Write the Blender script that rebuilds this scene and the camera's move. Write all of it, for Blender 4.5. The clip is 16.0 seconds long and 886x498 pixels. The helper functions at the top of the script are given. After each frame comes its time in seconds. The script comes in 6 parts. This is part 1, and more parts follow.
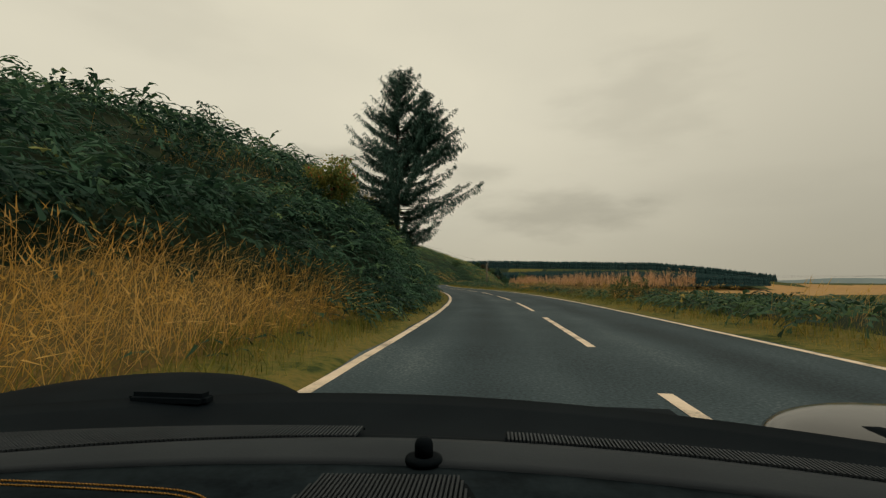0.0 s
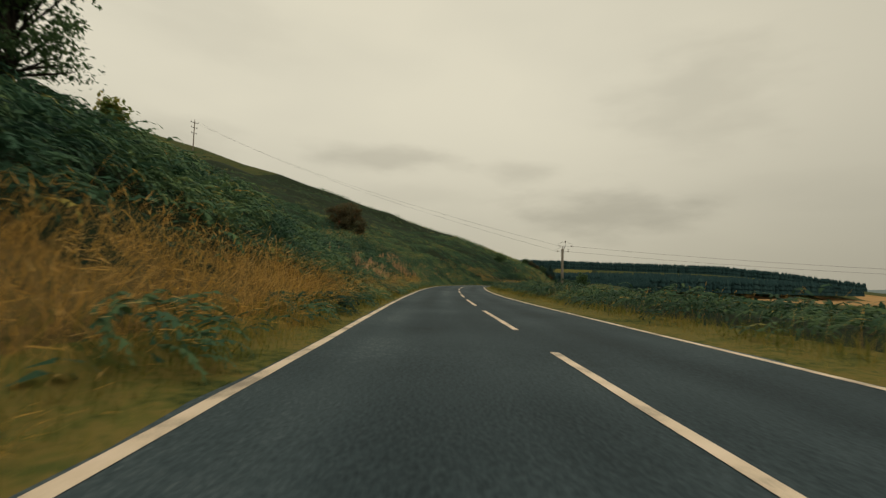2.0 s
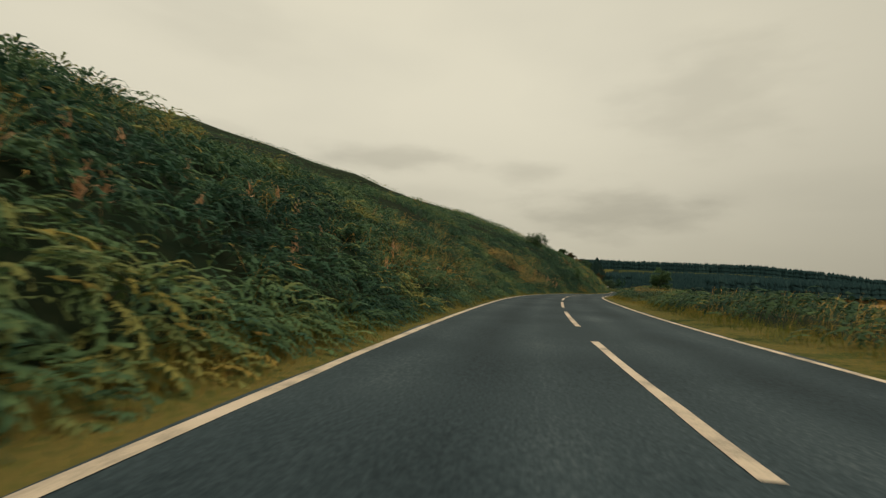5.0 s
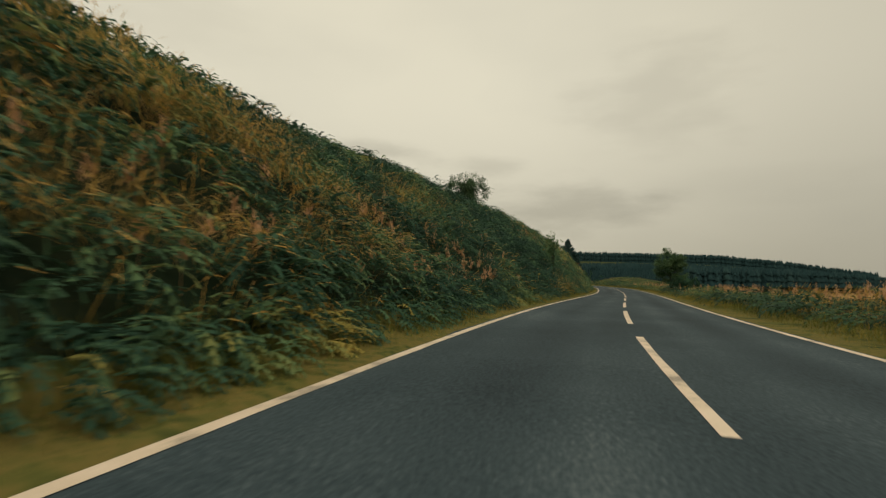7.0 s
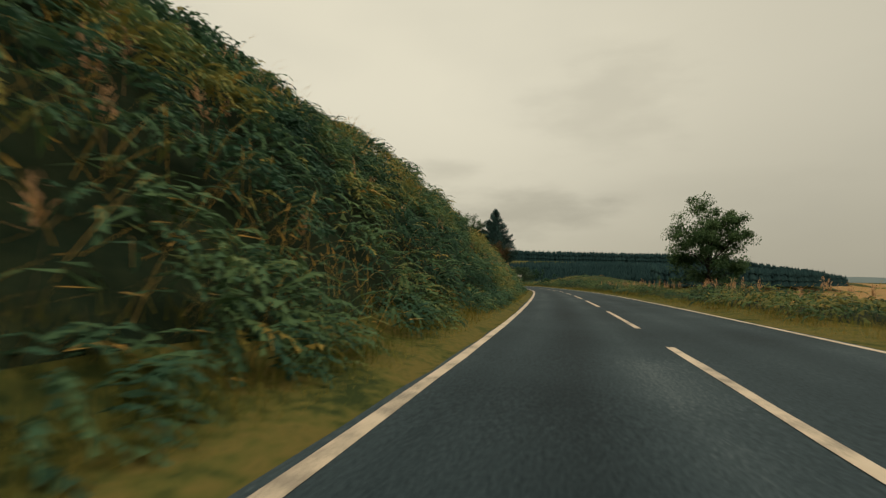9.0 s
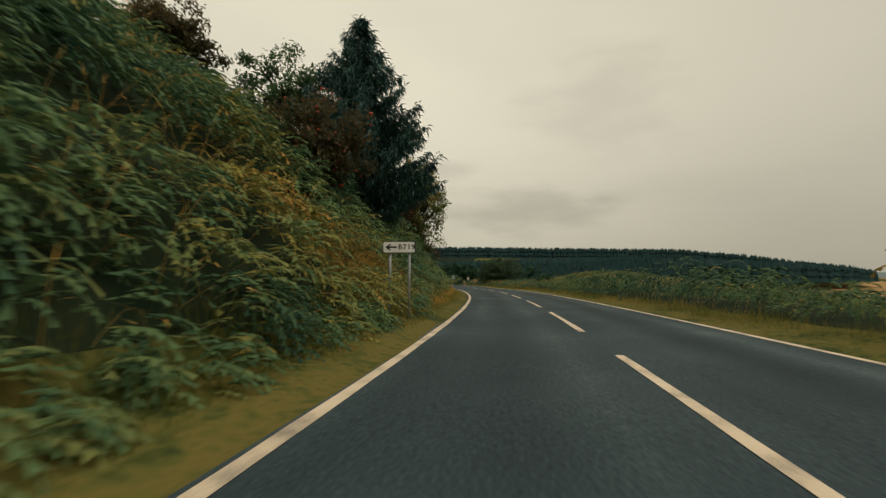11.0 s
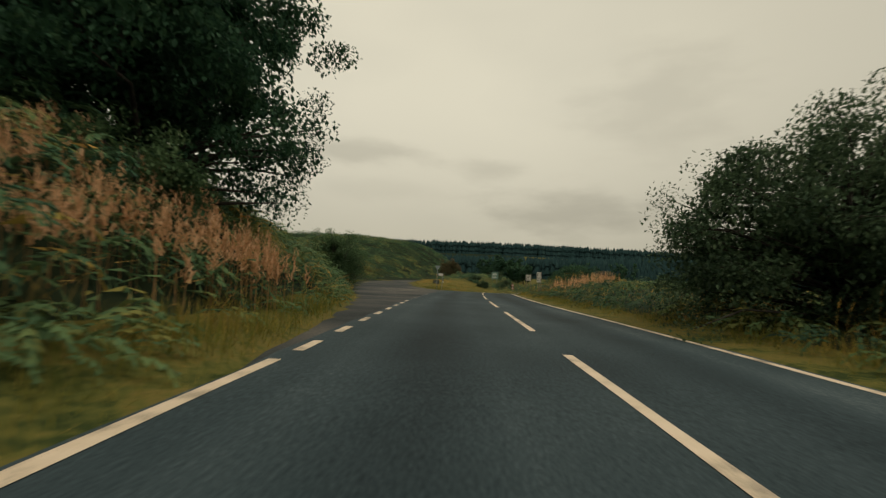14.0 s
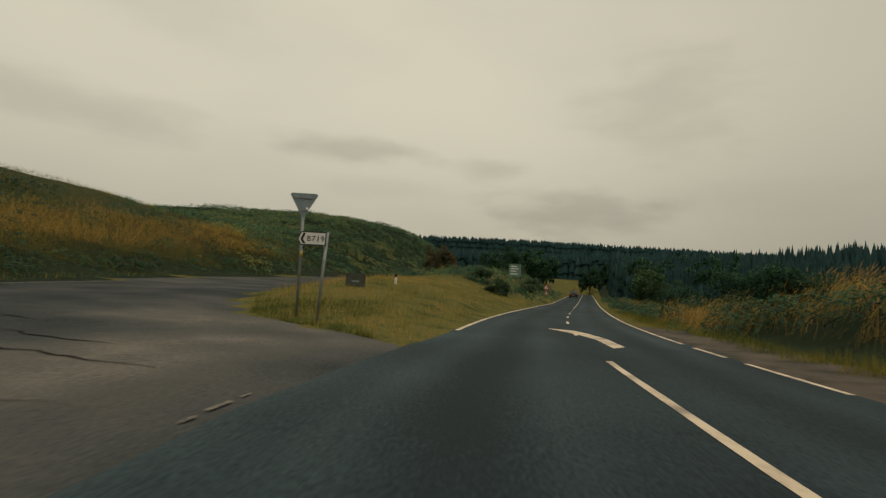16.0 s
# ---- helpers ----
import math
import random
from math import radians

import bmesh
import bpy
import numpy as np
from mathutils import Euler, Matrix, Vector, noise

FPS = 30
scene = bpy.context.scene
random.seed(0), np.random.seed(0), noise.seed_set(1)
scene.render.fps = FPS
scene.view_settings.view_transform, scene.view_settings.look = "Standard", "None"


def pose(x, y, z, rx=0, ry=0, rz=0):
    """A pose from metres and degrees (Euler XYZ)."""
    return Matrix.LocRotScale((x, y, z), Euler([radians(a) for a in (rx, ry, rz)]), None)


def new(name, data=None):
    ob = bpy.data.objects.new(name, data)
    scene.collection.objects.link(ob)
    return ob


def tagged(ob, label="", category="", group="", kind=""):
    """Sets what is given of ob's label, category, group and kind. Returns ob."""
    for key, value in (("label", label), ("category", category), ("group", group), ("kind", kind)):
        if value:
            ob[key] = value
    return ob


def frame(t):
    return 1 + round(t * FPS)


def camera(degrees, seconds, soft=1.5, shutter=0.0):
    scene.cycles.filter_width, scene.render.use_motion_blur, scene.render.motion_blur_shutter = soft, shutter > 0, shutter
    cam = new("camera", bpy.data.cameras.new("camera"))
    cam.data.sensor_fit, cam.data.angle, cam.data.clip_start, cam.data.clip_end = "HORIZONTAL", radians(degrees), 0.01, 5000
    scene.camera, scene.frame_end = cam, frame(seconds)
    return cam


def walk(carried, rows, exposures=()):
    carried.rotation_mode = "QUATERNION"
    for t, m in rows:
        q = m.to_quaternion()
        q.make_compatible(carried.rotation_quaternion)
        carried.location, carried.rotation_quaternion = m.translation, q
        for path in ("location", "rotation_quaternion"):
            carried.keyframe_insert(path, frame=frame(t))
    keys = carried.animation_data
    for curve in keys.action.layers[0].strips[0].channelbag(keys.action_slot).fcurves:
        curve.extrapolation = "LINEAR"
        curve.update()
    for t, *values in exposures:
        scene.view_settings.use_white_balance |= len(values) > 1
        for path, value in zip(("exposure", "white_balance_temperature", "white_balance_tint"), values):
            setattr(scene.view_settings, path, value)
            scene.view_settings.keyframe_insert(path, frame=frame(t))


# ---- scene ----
cam = camera(87.1, 16.0, soft=1.3, shutter=0.08)
PATH = [
    (0.00, pose(-1.490, -4.360, 1.001, 93.69, -0.29, 6.15)),
    (0.034, pose(-1.490, -4.360, 1.001, 93.69, -0.29, 6.15)),
    (0.067, pose(-1.515, -2.619, 0.986, 93.69, -0.29, 6.28)),
    (0.100, pose(-1.528, -1.762, 0.978, 93.69, -0.29, 6.34)),
    (0.25, pose(-1.593, 2.130, 0.947, 93.69, -0.29, 6.62)),
    (0.50, pose(-1.744, 8.619, 0.902, 93.69, -0.21, 7.14)),
    (0.75, pose(-2.039, 15.137, 0.868, 93.69, 0.17, 7.81)),
    (1.00, pose(-2.518, 21.605, 0.847, 93.67, 0.44, 8.51)),
    (1.25, pose(-3.167, 27.952, 0.837, 93.54, 0.21, 9.15)),
    (1.50, pose(-4.028, 34.236, 0.826, 93.42, -0.31, 9.79)),
    (1.75, pose(-5.048, 40.475, 0.800, 93.42, -1.03, 10.50)),
    (2.00, pose(-6.204, 46.711, 0.760, 93.43, -1.85, 11.16)),
    (2.25, pose(-7.516, 53.012, 0.711, 93.34, -2.69, 11.70)),
    (2.50, pose(-8.891, 59.331, 0.661, 93.26, -3.36, 12.16)),
    (2.75, pose(-10.213, 65.589, 0.612, 93.28, -3.59, 12.54)),
    (3.00, pose(-11.469, 71.935, 0.566, 93.33, -3.50, 12.85)),
    (3.25, pose(-12.667, 78.563, 0.530, 93.38, -3.00, 13.08)),
    (3.50, pose(-13.793, 85.214, 0.507, 93.43, -2.42, 13.23)),
    (3.75, pose(-14.800, 91.642, 0.491, 93.47, -2.09, 13.34)),
    (4.00, pose(-15.728, 98.064, 0.469, 93.50, -1.99, 13.25)),
    (4.25, pose(-16.635, 104.623, 0.440, 93.54, -2.21, 12.83)),
    (4.50, pose(-17.406, 111.268, 0.403, 93.53, -2.28, 12.49)),
    (4.75, pose(-18.035, 118.005, 0.348, 93.48, -2.20, 12.20)),
    (5.00, pose(-18.499, 124.804, 0.277, 93.40, -2.01, 11.95)),
    (5.25, pose(-18.765, 131.629, 0.198, 93.30, -1.76, 11.69)),
    (5.50, pose(-18.818, 138.438, 0.139, 93.19, -1.50, 11.39)),
    (5.75, pose(-18.676, 145.186, 0.099, 93.08, -1.28, 11.02)),
    (6.00, pose(-18.384, 151.840, 0.063, 92.98, -1.13, 10.52)),
    (6.25, pose(-17.972, 158.371, -0.001, 92.89, -1.11, 9.88)),
    (6.50, pose(-17.433, 164.779, -0.091, 92.82, -1.21, 9.09)),
    (6.75, pose(-16.722, 171.394, -0.205, 92.85, -1.22, 8.20)),
    (7.00, pose(-15.825, 178.131, -0.320, 92.89, -1.21, 7.29)),
    (7.25, pose(-14.751, 184.889, -0.435, 92.84, -1.37, 6.41)),
    (7.50, pose(-13.478, 191.672, -0.549, 92.82, -1.41, 5.58)),
    (7.75, pose(-12.017, 198.452, -0.669, 92.99, -0.92, 4.84)),
    (8.00, pose(-10.451, 205.224, -0.793, 93.17, -0.43, 4.16)),
    (8.25, pose(-8.851, 211.993, -0.918, 93.21, -0.37, 3.53)),
    (8.50, pose(-7.218, 218.776, -1.041, 93.23, -0.42, 2.98)),
    (8.75, pose(-5.593, 225.592, -1.161, 93.24, -0.58, 2.53)),
    (9.00, pose(-3.997, 232.429, -1.271, 93.23, -0.80, 2.16)),
    (9.25, pose(-2.474, 239.281, -1.363, 93.22, -1.02, 1.87)),
    (9.50, pose(-1.027, 246.140, -1.439, 93.20, -1.19, 1.65)),
    (9.75, pose(0.331, 252.987, -1.508, 93.18, -1.27, 1.51)),
    (10.00, pose(1.592, 259.812, -1.577, 93.16, -1.20, 1.42)),
    (10.25, pose(2.769, 266.597, -1.647, 93.15, -0.92, 1.39)),
    (10.50, pose(3.873, 273.336, -1.728, 93.15, -0.45, 1.42)),
    (10.75, pose(4.871, 280.023, -1.823, 93.21, -0.19, 1.57)),
    (11.00, pose(5.731, 286.711, -1.933, 93.30, -0.07, 1.81)),
    (11.25, pose(6.448, 293.446, -2.036, 93.36, -0.02, 2.05)),
    (11.50, pose(7.032, 300.233, -2.126, 93.42, 0.01, 2.39)),
    (11.75, pose(7.469, 307.169, -2.206, 93.46, 0.20, 2.89)),
    (12.00, pose(7.732, 314.022, -2.275, 93.47, 0.28, 3.44)),
    (12.25, pose(7.817, 320.444, -2.331, 93.42, -0.04, 3.96)),
    (12.50, pose(7.733, 326.819, -2.383, 93.36, -0.46, 4.45)),
    (12.75, pose(7.525, 333.497, -2.451, 93.29, -0.69, 4.94)),
    (13.00, pose(7.184, 340.258, -2.540, 93.24, -0.97, 5.36)),
    (13.25, pose(6.696, 346.962, -2.642, 93.29, -1.50, 5.61)),
    (13.50, pose(6.191, 353.690, -2.721, 93.33, -2.08, 5.89)),
    (13.75, pose(5.795, 360.535, -2.769, 93.19, -2.61, 6.46)),
    (14.00, pose(5.389, 367.379, -2.794, 93.05, -2.96, 7.06)),
    (14.25, pose(4.915, 374.084, -2.850, 93.04, -2.82, 7.51)),
    (14.50, pose(4.397, 380.734, -2.944, 93.05, -2.55, 7.84)),
    (14.75, pose(3.836, 387.440, -3.069, 93.01, -2.51, 8.06)),
    (15.00, pose(3.277, 394.050, -3.182, 92.99, -2.44, 8.17)),
    (15.25, pose(2.760, 400.394, -3.274, 93.01, -2.06, 8.21)),
    (15.50, pose(2.339, 406.649, -3.355, 93.05, -1.88, 8.08)),
    (15.75, pose(2.074, 412.937, -3.458, 93.03, -2.50, 7.66)),
    (16.00, pose(1.966, 419.223, -3.590, 93.00, -3.37, 7.12)),
]
walk(cam, PATH, exposures=[(0.0, 0.06), (1.0, 0.14), (2.5, 0.04), (4.0, 0.07), (8.0, 0.12), (11.5, 0.14), (13.0, 0.08), (15.0, 0.0), (16.0, -0.08)])

# ---- world, sun, exposure ----
world = bpy.data.worlds.new("overcast_sky")
scene.world = world
world.use_nodes = True
wn, wl = world.node_tree.nodes, world.node_tree.links
wn.clear()
w_out = wn.new("ShaderNodeOutputWorld")
w_bg = wn.new("ShaderNodeBackground")
w_sky = wn.new("ShaderNodeTexSky")
w_sky.sky_type = "NISHITA"
w_sky.sun_disc = False
w_sky.sun_elevation, w_sky.sun_rotation = radians(58), radians(135)
w_sky.dust_density = 4.0
w_gain = wn.new("ShaderNodeVectorMath")
w_gain.operation = "SCALE"
w_gain.inputs["Scale"].default_value = 0.10
w_tc = wn.new("ShaderNodeTexCoord")
w_map = wn.new("ShaderNodeMapping")
w_map.inputs["Scale"].default_value = (1.0, 1.0, 2.3)
w_n1 = wn.new("ShaderNodeTexNoise")
w_n1.inputs["Scale"].default_value = 1.6
w_n1.inputs["Detail"].default_value = 4
w_n1.inputs["Roughness"].default_value = 0.45
w_ramp = wn.new("ShaderNodeValToRGB")
w_ramp.color_ramp.elements[0].position, w_ramp.color_ramp.elements[0].color = 0.30, (0.60, 0.56, 0.435, 1)
w_ramp.color_ramp.elements[1].position, w_ramp.color_ramp.elements[1].color = 0.62, (0.69, 0.64, 0.49, 1)
w_mix = wn.new("ShaderNodeMixRGB")
w_mix.inputs[0].default_value = 0.93
for a, b in ((w_tc.outputs["Generated"], w_map.inputs["Vector"]), (w_map.outputs[0], w_n1.inputs["Vector"]), (w_n1.outputs[0], w_ramp.inputs[0]),
             (w_sky.outputs[0], w_gain.inputs[0]), (w_gain.outputs[0], w_mix.inputs[1]), (w_ramp.outputs[0], w_mix.inputs[2])):
    wl.new(a, b)
w_sep = wn.new("ShaderNodeSeparateXYZ")
wl.new(w_tc.outputs["Generated"], w_sep.inputs[0])


def sky_factor(source, lo, hi, at_lo, at_hi):
    """A smooth factor on the cloud's brightness along one axis of the sky."""
    m = wn.new("ShaderNodeMapRange")
    m.interpolation_type = "SMOOTHSTEP"
    for key, value in (("From Min", lo), ("From Max", hi), ("To Min", at_lo), ("To Max", at_hi)):
        m.inputs[key].default_value = value
    wl.new(source, m.inputs[0])
    return m.outputs[0]


# thinner cloud overhead, thicker towards the horizon and the east
factors = [sky_factor(w_sep.outputs[2], 0.0, 0.38, 0.78, 1.06), sky_factor(w_sep.outputs[0], -0.05, 0.75, 1.0, 0.76)]
# ragged darker scud: place (x, z), half width and height, depth
w_fray = wn.new("ShaderNodeTexNoise")
w_fray.inputs["Scale"].default_value, w_fray.inputs["Detail"].default_value = 9.0, 6
w_frmap = wn.new("ShaderNodeMapping")
w_frmap.inputs["Scale"].default_value = (1.0, 1.0, 3.0)
wl.new(w_tc.outputs["Generated"], w_frmap.inputs[0])
wl.new(w_frmap.outputs[0], w_fray.inputs["Vector"])
for cx, cz, sx, sz, deep in ((-0.33, 0.243, 0.15, 0.032, 0.20), (-0.035, 0.222, 0.075, 0.026, 0.15), (0.13, 0.14, 0.17, 0.055, 0.23), (0.28, 0.33, 0.14, 0.10, 0.12),
                             (-0.24, 0.17, 0.16, 0.03, 0.06), (-0.70, 0.24, 0.16, 0.04, 0.12), (-0.55, 0.42, 0.12, 0.06, 0.05), (0.42, 0.17, 0.2, 0.035, 0.04)):
    w_d = wn.new("ShaderNodeVectorMath")
    w_d.operation = "SUBTRACT"
    w_d.inputs[1].default_value = (cx, 0.0, cz)
    w_s = wn.new("ShaderNodeVectorMath")
    w_s.operation = "MULTIPLY"
    w_s.inputs[1].default_value = (1.0 / sx, 0.0, 1.0 / sz)
    w_l = wn.new("ShaderNodeVectorMath")
    w_l.operation = "LENGTH"
    w_f = wn.new("ShaderNodeMath")
    w_f.operation = "MULTIPLY_ADD"
    w_f.inputs[1].default_value = 1.8
    w_o = wn.new("ShaderNodeMath")
    w_o.operation = "ADD"
    w_o.inputs[1].default_value = -0.9
    wl.new(w_tc.outputs["Generated"], w_d.inputs[0])
    wl.new(w_d.outputs[0], w_s.inputs[0])
    wl.new(w_s.outputs[0], w_l.inputs[0])
    wl.new(w_fray.outputs[0], w_f.inputs[0])
    wl.new(w_l.outputs["Value"], w_f.inputs[2])
    wl.new(w_f.outputs[0], w_o.inputs[0])
    factors.append(sky_factor(w_o.outputs[0], 0.1, 1.35, 1.0 - deep, 1.0))
cloud = w_mix.outputs[0]
for f in factors:
    w_dim = wn.new("ShaderNodeVectorMath")
    w_dim.operation = "SCALE"
    wl.new(cloud, w_dim.inputs[0])
    wl.new(f, w_dim.inputs["Scale"])
    cloud = w_dim.outputs[0]
wl.new(cloud, w_bg.inputs[0])
wl.new(w_bg.outputs[0], w_out.inputs[0])
w_bg.inputs[1].default_value = 1.0
sun = new("sun", bpy.data.lights.new("sun", "SUN"))
sun.data.energy, sun.data.angle, sun.data.color = 0.8, radians(50), (1.0, 0.96, 0.88)
sun.rotation_euler = (radians(32), 0, radians(45))
scene.view_settings.exposure = 0.0


# ---- materials ----
def material(name, colours, scale=2.0, rough=0.9, fine=30.0, bump=0.3, tint=False, leaf=0.0, metal=0.0, spec=0.3, stretch=None, depth=0.02, grain=0.35, own=0.22):
    """A surface whose colour wanders between the given colours at a coarse and a fine scale; tint adds each leaf's own shade."""
    m = bpy.data.materials.new(name)
    m.use_nodes = True
    n, l = m.node_tree.nodes, m.node_tree.links
    p = n["Principled BSDF"]
    p.inputs["Roughness"].default_value, p.inputs["Metallic"].default_value = rough, metal
    p.inputs["Specular IOR Level"].default_value = 0.06 if leaf else spec
    tc = n.new("ShaderNodeTexCoord")
    src = tc.outputs["Object"]
    if stretch:
        mp = n.new("ShaderNodeMapping")
        mp.inputs["Scale"].default_value = stretch
        l.new(src, mp.inputs["Vector"])
        src = mp.outputs[0]
    n1, n2 = n.new("ShaderNodeTexNoise"), n.new("ShaderNodeTexNoise")
    n1.inputs["Scale"].default_value, n2.inputs["Scale"].default_value = 1.0 / scale, fine
    n1.inputs["Detail"].default_value, n2.inputs["Detail"].default_value = 4, 3
    l.new(src, n1.inputs["Vector"])
    l.new(src, n2.inputs["Vector"])
    add = n.new("ShaderNodeMath")
    add.operation = "MULTIPLY_ADD"
    add.inputs[1].default_value = grain
    l.new(n2.outputs[0], add.inputs[0])
    off = n.new("ShaderNodeMath")
    off.operation = "ADD"
    off.inputs[1].default_value = -grain / 2
    l.new(n1.outputs[0], off.inputs[0])
    l.new(off.outputs[0], add.inputs[2])
    val = add.outputs[0]
    if tint:
        at = n.new("ShaderNodeAttribute")
        at.attribute_name = "tint"
        mx = n.new("ShaderNodeMath")
        mx.operation = "MULTIPLY_ADD"
        mx.inputs[1].default_value = own
        l.new(val, mx.inputs[0])
        l.new(at.outputs["Fac"], mx.inputs[2])
        sb = n.new("ShaderNodeMath")
        sb.operation = "ADD"
        sb.inputs[1].default_value = -own / 2
        l.new(mx.outputs[0], sb.inputs[0])
        val = sb.outputs[0]
    ramp = n.new("ShaderNodeValToRGB")
    lo, hi = (0.0, 1.0) if tint else (0.3, 0.7)
    while len(ramp.color_ramp.elements) < len(colours):
        ramp.color_ramp.elements.new(0.5)
    for i, c in enumerate(colours):
        ramp.color_ramp.elements[i].position = lo + (hi - lo) * i / max(1, len(colours) - 1)
        ramp.color_ramp.elements[i].color = (*c, 1)
    l.new(val, ramp.inputs[0])
    l.new(ramp.outputs[0], p.inputs["Base Color"])
    if bump:
        b = n.new("ShaderNodeBump")
        b.inputs["Strength"].default_value, b.inputs["Distance"].default_value = bump, depth
        l.new(n2.outputs[0], b.inputs["Height"])
        l.new(b.outputs[0], p.inputs["Normal"])
    if leaf:
        tr = n.new("ShaderNodeBsdfTranslucent")
        l.new(ramp.outputs[0], tr.inputs[0])
        ms = n.new("ShaderNodeMixShader")
        ms.inputs[0].default_value = leaf
        l.new(p.outputs[0], ms.inputs[1])
        l.new(tr.outputs[0], ms.inputs[2])
        l.new(ms.outputs[0], n["Material Output"].inputs[0])
    return m


ASPHALT = material("asphalt", [(0.014, 0.023, 0.027), (0.028, 0.044, 0.050), (0.046, 0.067, 0.074), (0.10, 0.125, 0.13)], 3.0, 0.85, 30, 0.5, True, depth=0.008, grain=1.8, own=0.8, spec=0.15)
APRON = material("worn_asphalt", [(0.026, 0.032, 0.034), (0.052, 0.056, 0.055), (0.078, 0.077, 0.071), (0.108, 0.099, 0.087), (0.18, 0.158, 0.132)], 1.1, 0.92, 26, 0.35, True, spec=0.1, grain=1.7, own=0.6, depth=0.01)
FADED_PAINT = material("faded_road_paint", [(0.07, 0.065, 0.058), (0.18, 0.155, 0.125), (0.30, 0.25, 0.20)], 0.3, 0.8, 16, 0.2, grain=1.0)
CRACK = material("crack", [(0.010, 0.011, 0.011), (0.022, 0.021, 0.019)], 0.4, 0.95, 20, 0.0, spec=0.05)
PAINT = material("road_paint", [(0.30, 0.25, 0.19), (0.66, 0.53, 0.38), (0.74, 0.60, 0.45)], 0.5, 0.7, 40, 0.2)
VERGE = material("verge_grass", [(0.036, 0.050, 0.016), (0.100, 0.100, 0.026), (0.152, 0.118, 0.034), (0.072, 0.084, 0.023)], 1.3, 0.95, 7, 0.8, grain=0.6, spec=0.05)
THATCH = material("straw_thatch", [(0.05, 0.045, 0.018), (0.13, 0.085, 0.03), (0.085, 0.068, 0.024), (0.18, 0.115, 0.04)], 0.8, 0.95, 10, 0.8, grain=0.7, spec=0.05)
LITTER = material("dead_grass", [(0.045, 0.040, 0.020), (0.16, 0.115, 0.06), (0.075, 0.07, 0.028), (0.26, 0.18, 0.095)], 0.45, 0.95, 12, 0.8, grain=0.7, spec=0.05)
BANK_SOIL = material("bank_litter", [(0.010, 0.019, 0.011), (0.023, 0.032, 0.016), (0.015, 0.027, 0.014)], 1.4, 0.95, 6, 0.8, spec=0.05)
HILL = material("hill_pasture", [(0.024, 0.043, 0.018), (0.070, 0.072, 0.024), (0.038, 0.056, 0.023)], 9.0, 0.95, 0.9, 0.8, depth=0.3, grain=0.6, spec=0.05)
WHEAT = material("wheat_stubble", [(0.31, 0.185, 0.075), (0.38, 0.235, 0.10)], 14.0, 0.95, 2.0, 0.5, spec=0.05)
DRY_HILL = material("dry_grass_slope", [(0.022, 0.034, 0.013), (0.062, 0.056, 0.019), (0.030, 0.042, 0.016), (0.115, 0.068, 0.023)], 3.0, 0.95, 2.0, 0.8, depth=0.1, grain=0.7, spec=0.05)
GRAVEL = material("gravel", [(0.035, 0.034, 0.022), (0.085, 0.068, 0.05), (0.12, 0.095, 0.072)], 0.8, 0.95, 30, 0.8)
FROND = material("bracken_frond", [(0.016, 0.038, 0.028), (0.050, 0.110, 0.064), (0.13, 0.205, 0.085), (0.33, 0.27, 0.066), (0.50, 0.27, 0.07)], 2.0, 0.6, 8, 0, True, 0.3)
BRAMBLE = material("bramble_leaf", [(0.018, 0.038, 0.028), (0.045, 0.090, 0.050), (0.10, 0.15, 0.055), (0.27, 0.22, 0.06), (0.42, 0.22, 0.06)], 2.0, 0.55, 8, 0, True, 0.3)
STRAW = material("tall_dry_grass", [(0.10, 0.11, 0.03), (0.38, 0.23, 0.05), (0.66, 0.385, 0.09), (0.76, 0.50, 0.18)], 2.0, 0.8, 8, 0, True, 0.5)
BLADE = material("verge_blade", [(0.07, 0.095, 0.022), (0.18, 0.175, 0.035), (0.33, 0.24, 0.055), (0.45, 0.29, 0.09)], 1.2, 0.8, 8, 0, True, 0.35)
SEED = material("willowherb_seed", [(0.10, 0.10, 0.045), (0.52, 0.29, 0.14), (0.74, 0.46, 0.27)], 1.0, 0.9, 10, 0, True, 0.5)
NEEDLE = material("spruce_needles", [(0.025, 0.056, 0.046), (0.052, 0.108, 0.084), (0.102, 0.175, 0.129)], 1.0, 0.6, 8, 0, True, 0.15)
NEEDLE_BLUE = material("blue_spruce_needles", [(0.027, 0.062, 0.058), (0.060, 0.122, 0.106), (0.120, 0.198, 0.165)], 1.0, 0.6, 8, 0, True, 0.15)
# the far wood's bluish cast is haze put into its colour
FOREST = material("hazed_far_conifers", [(0.011, 0.027, 0.028), (0.019, 0.043, 0.043), (0.031, 0.061, 0.056)], 30.0, 0.9, 0.5, 0, True, spec=0.05)
ROWAN = material("rowan_leaf", [(0.075, 0.110, 0.040), (0.155, 0.205, 0.060), (0.30, 0.26, 0.065), (0.50, 0.20, 0.055)], 1.0, 0.55, 8, 0, True, 0.5)
RUSSET = material("russet_leaf", [(0.051, 0.057, 0.035), (0.120, 0.103, 0.051), (0.242, 0.113, 0.064)], 1.0, 0.6, 8, 0, True, 0.42)
OAK = material("oak_leaf", [(0.018, 0.046, 0.030), (0.044, 0.100, 0.052), (0.105, 0.180, 0.085)], 1.0, 0.5, 8, 0, True, 0.35)
SALLOW = material("sallow_leaf", [(0.030, 0.055, 0.034), (0.075, 0.120, 0.062), (0.17, 0.22, 0.125)], 1.0, 0.6, 8, 0, True, 0.35)
WILLOW = material("willow_leaf", [(0.038, 0.074, 0.038), (0.088, 0.148, 0.066), (0.19, 0.265, 0.125)], 1.0, 0.6, 8, 0, True, 0.4)
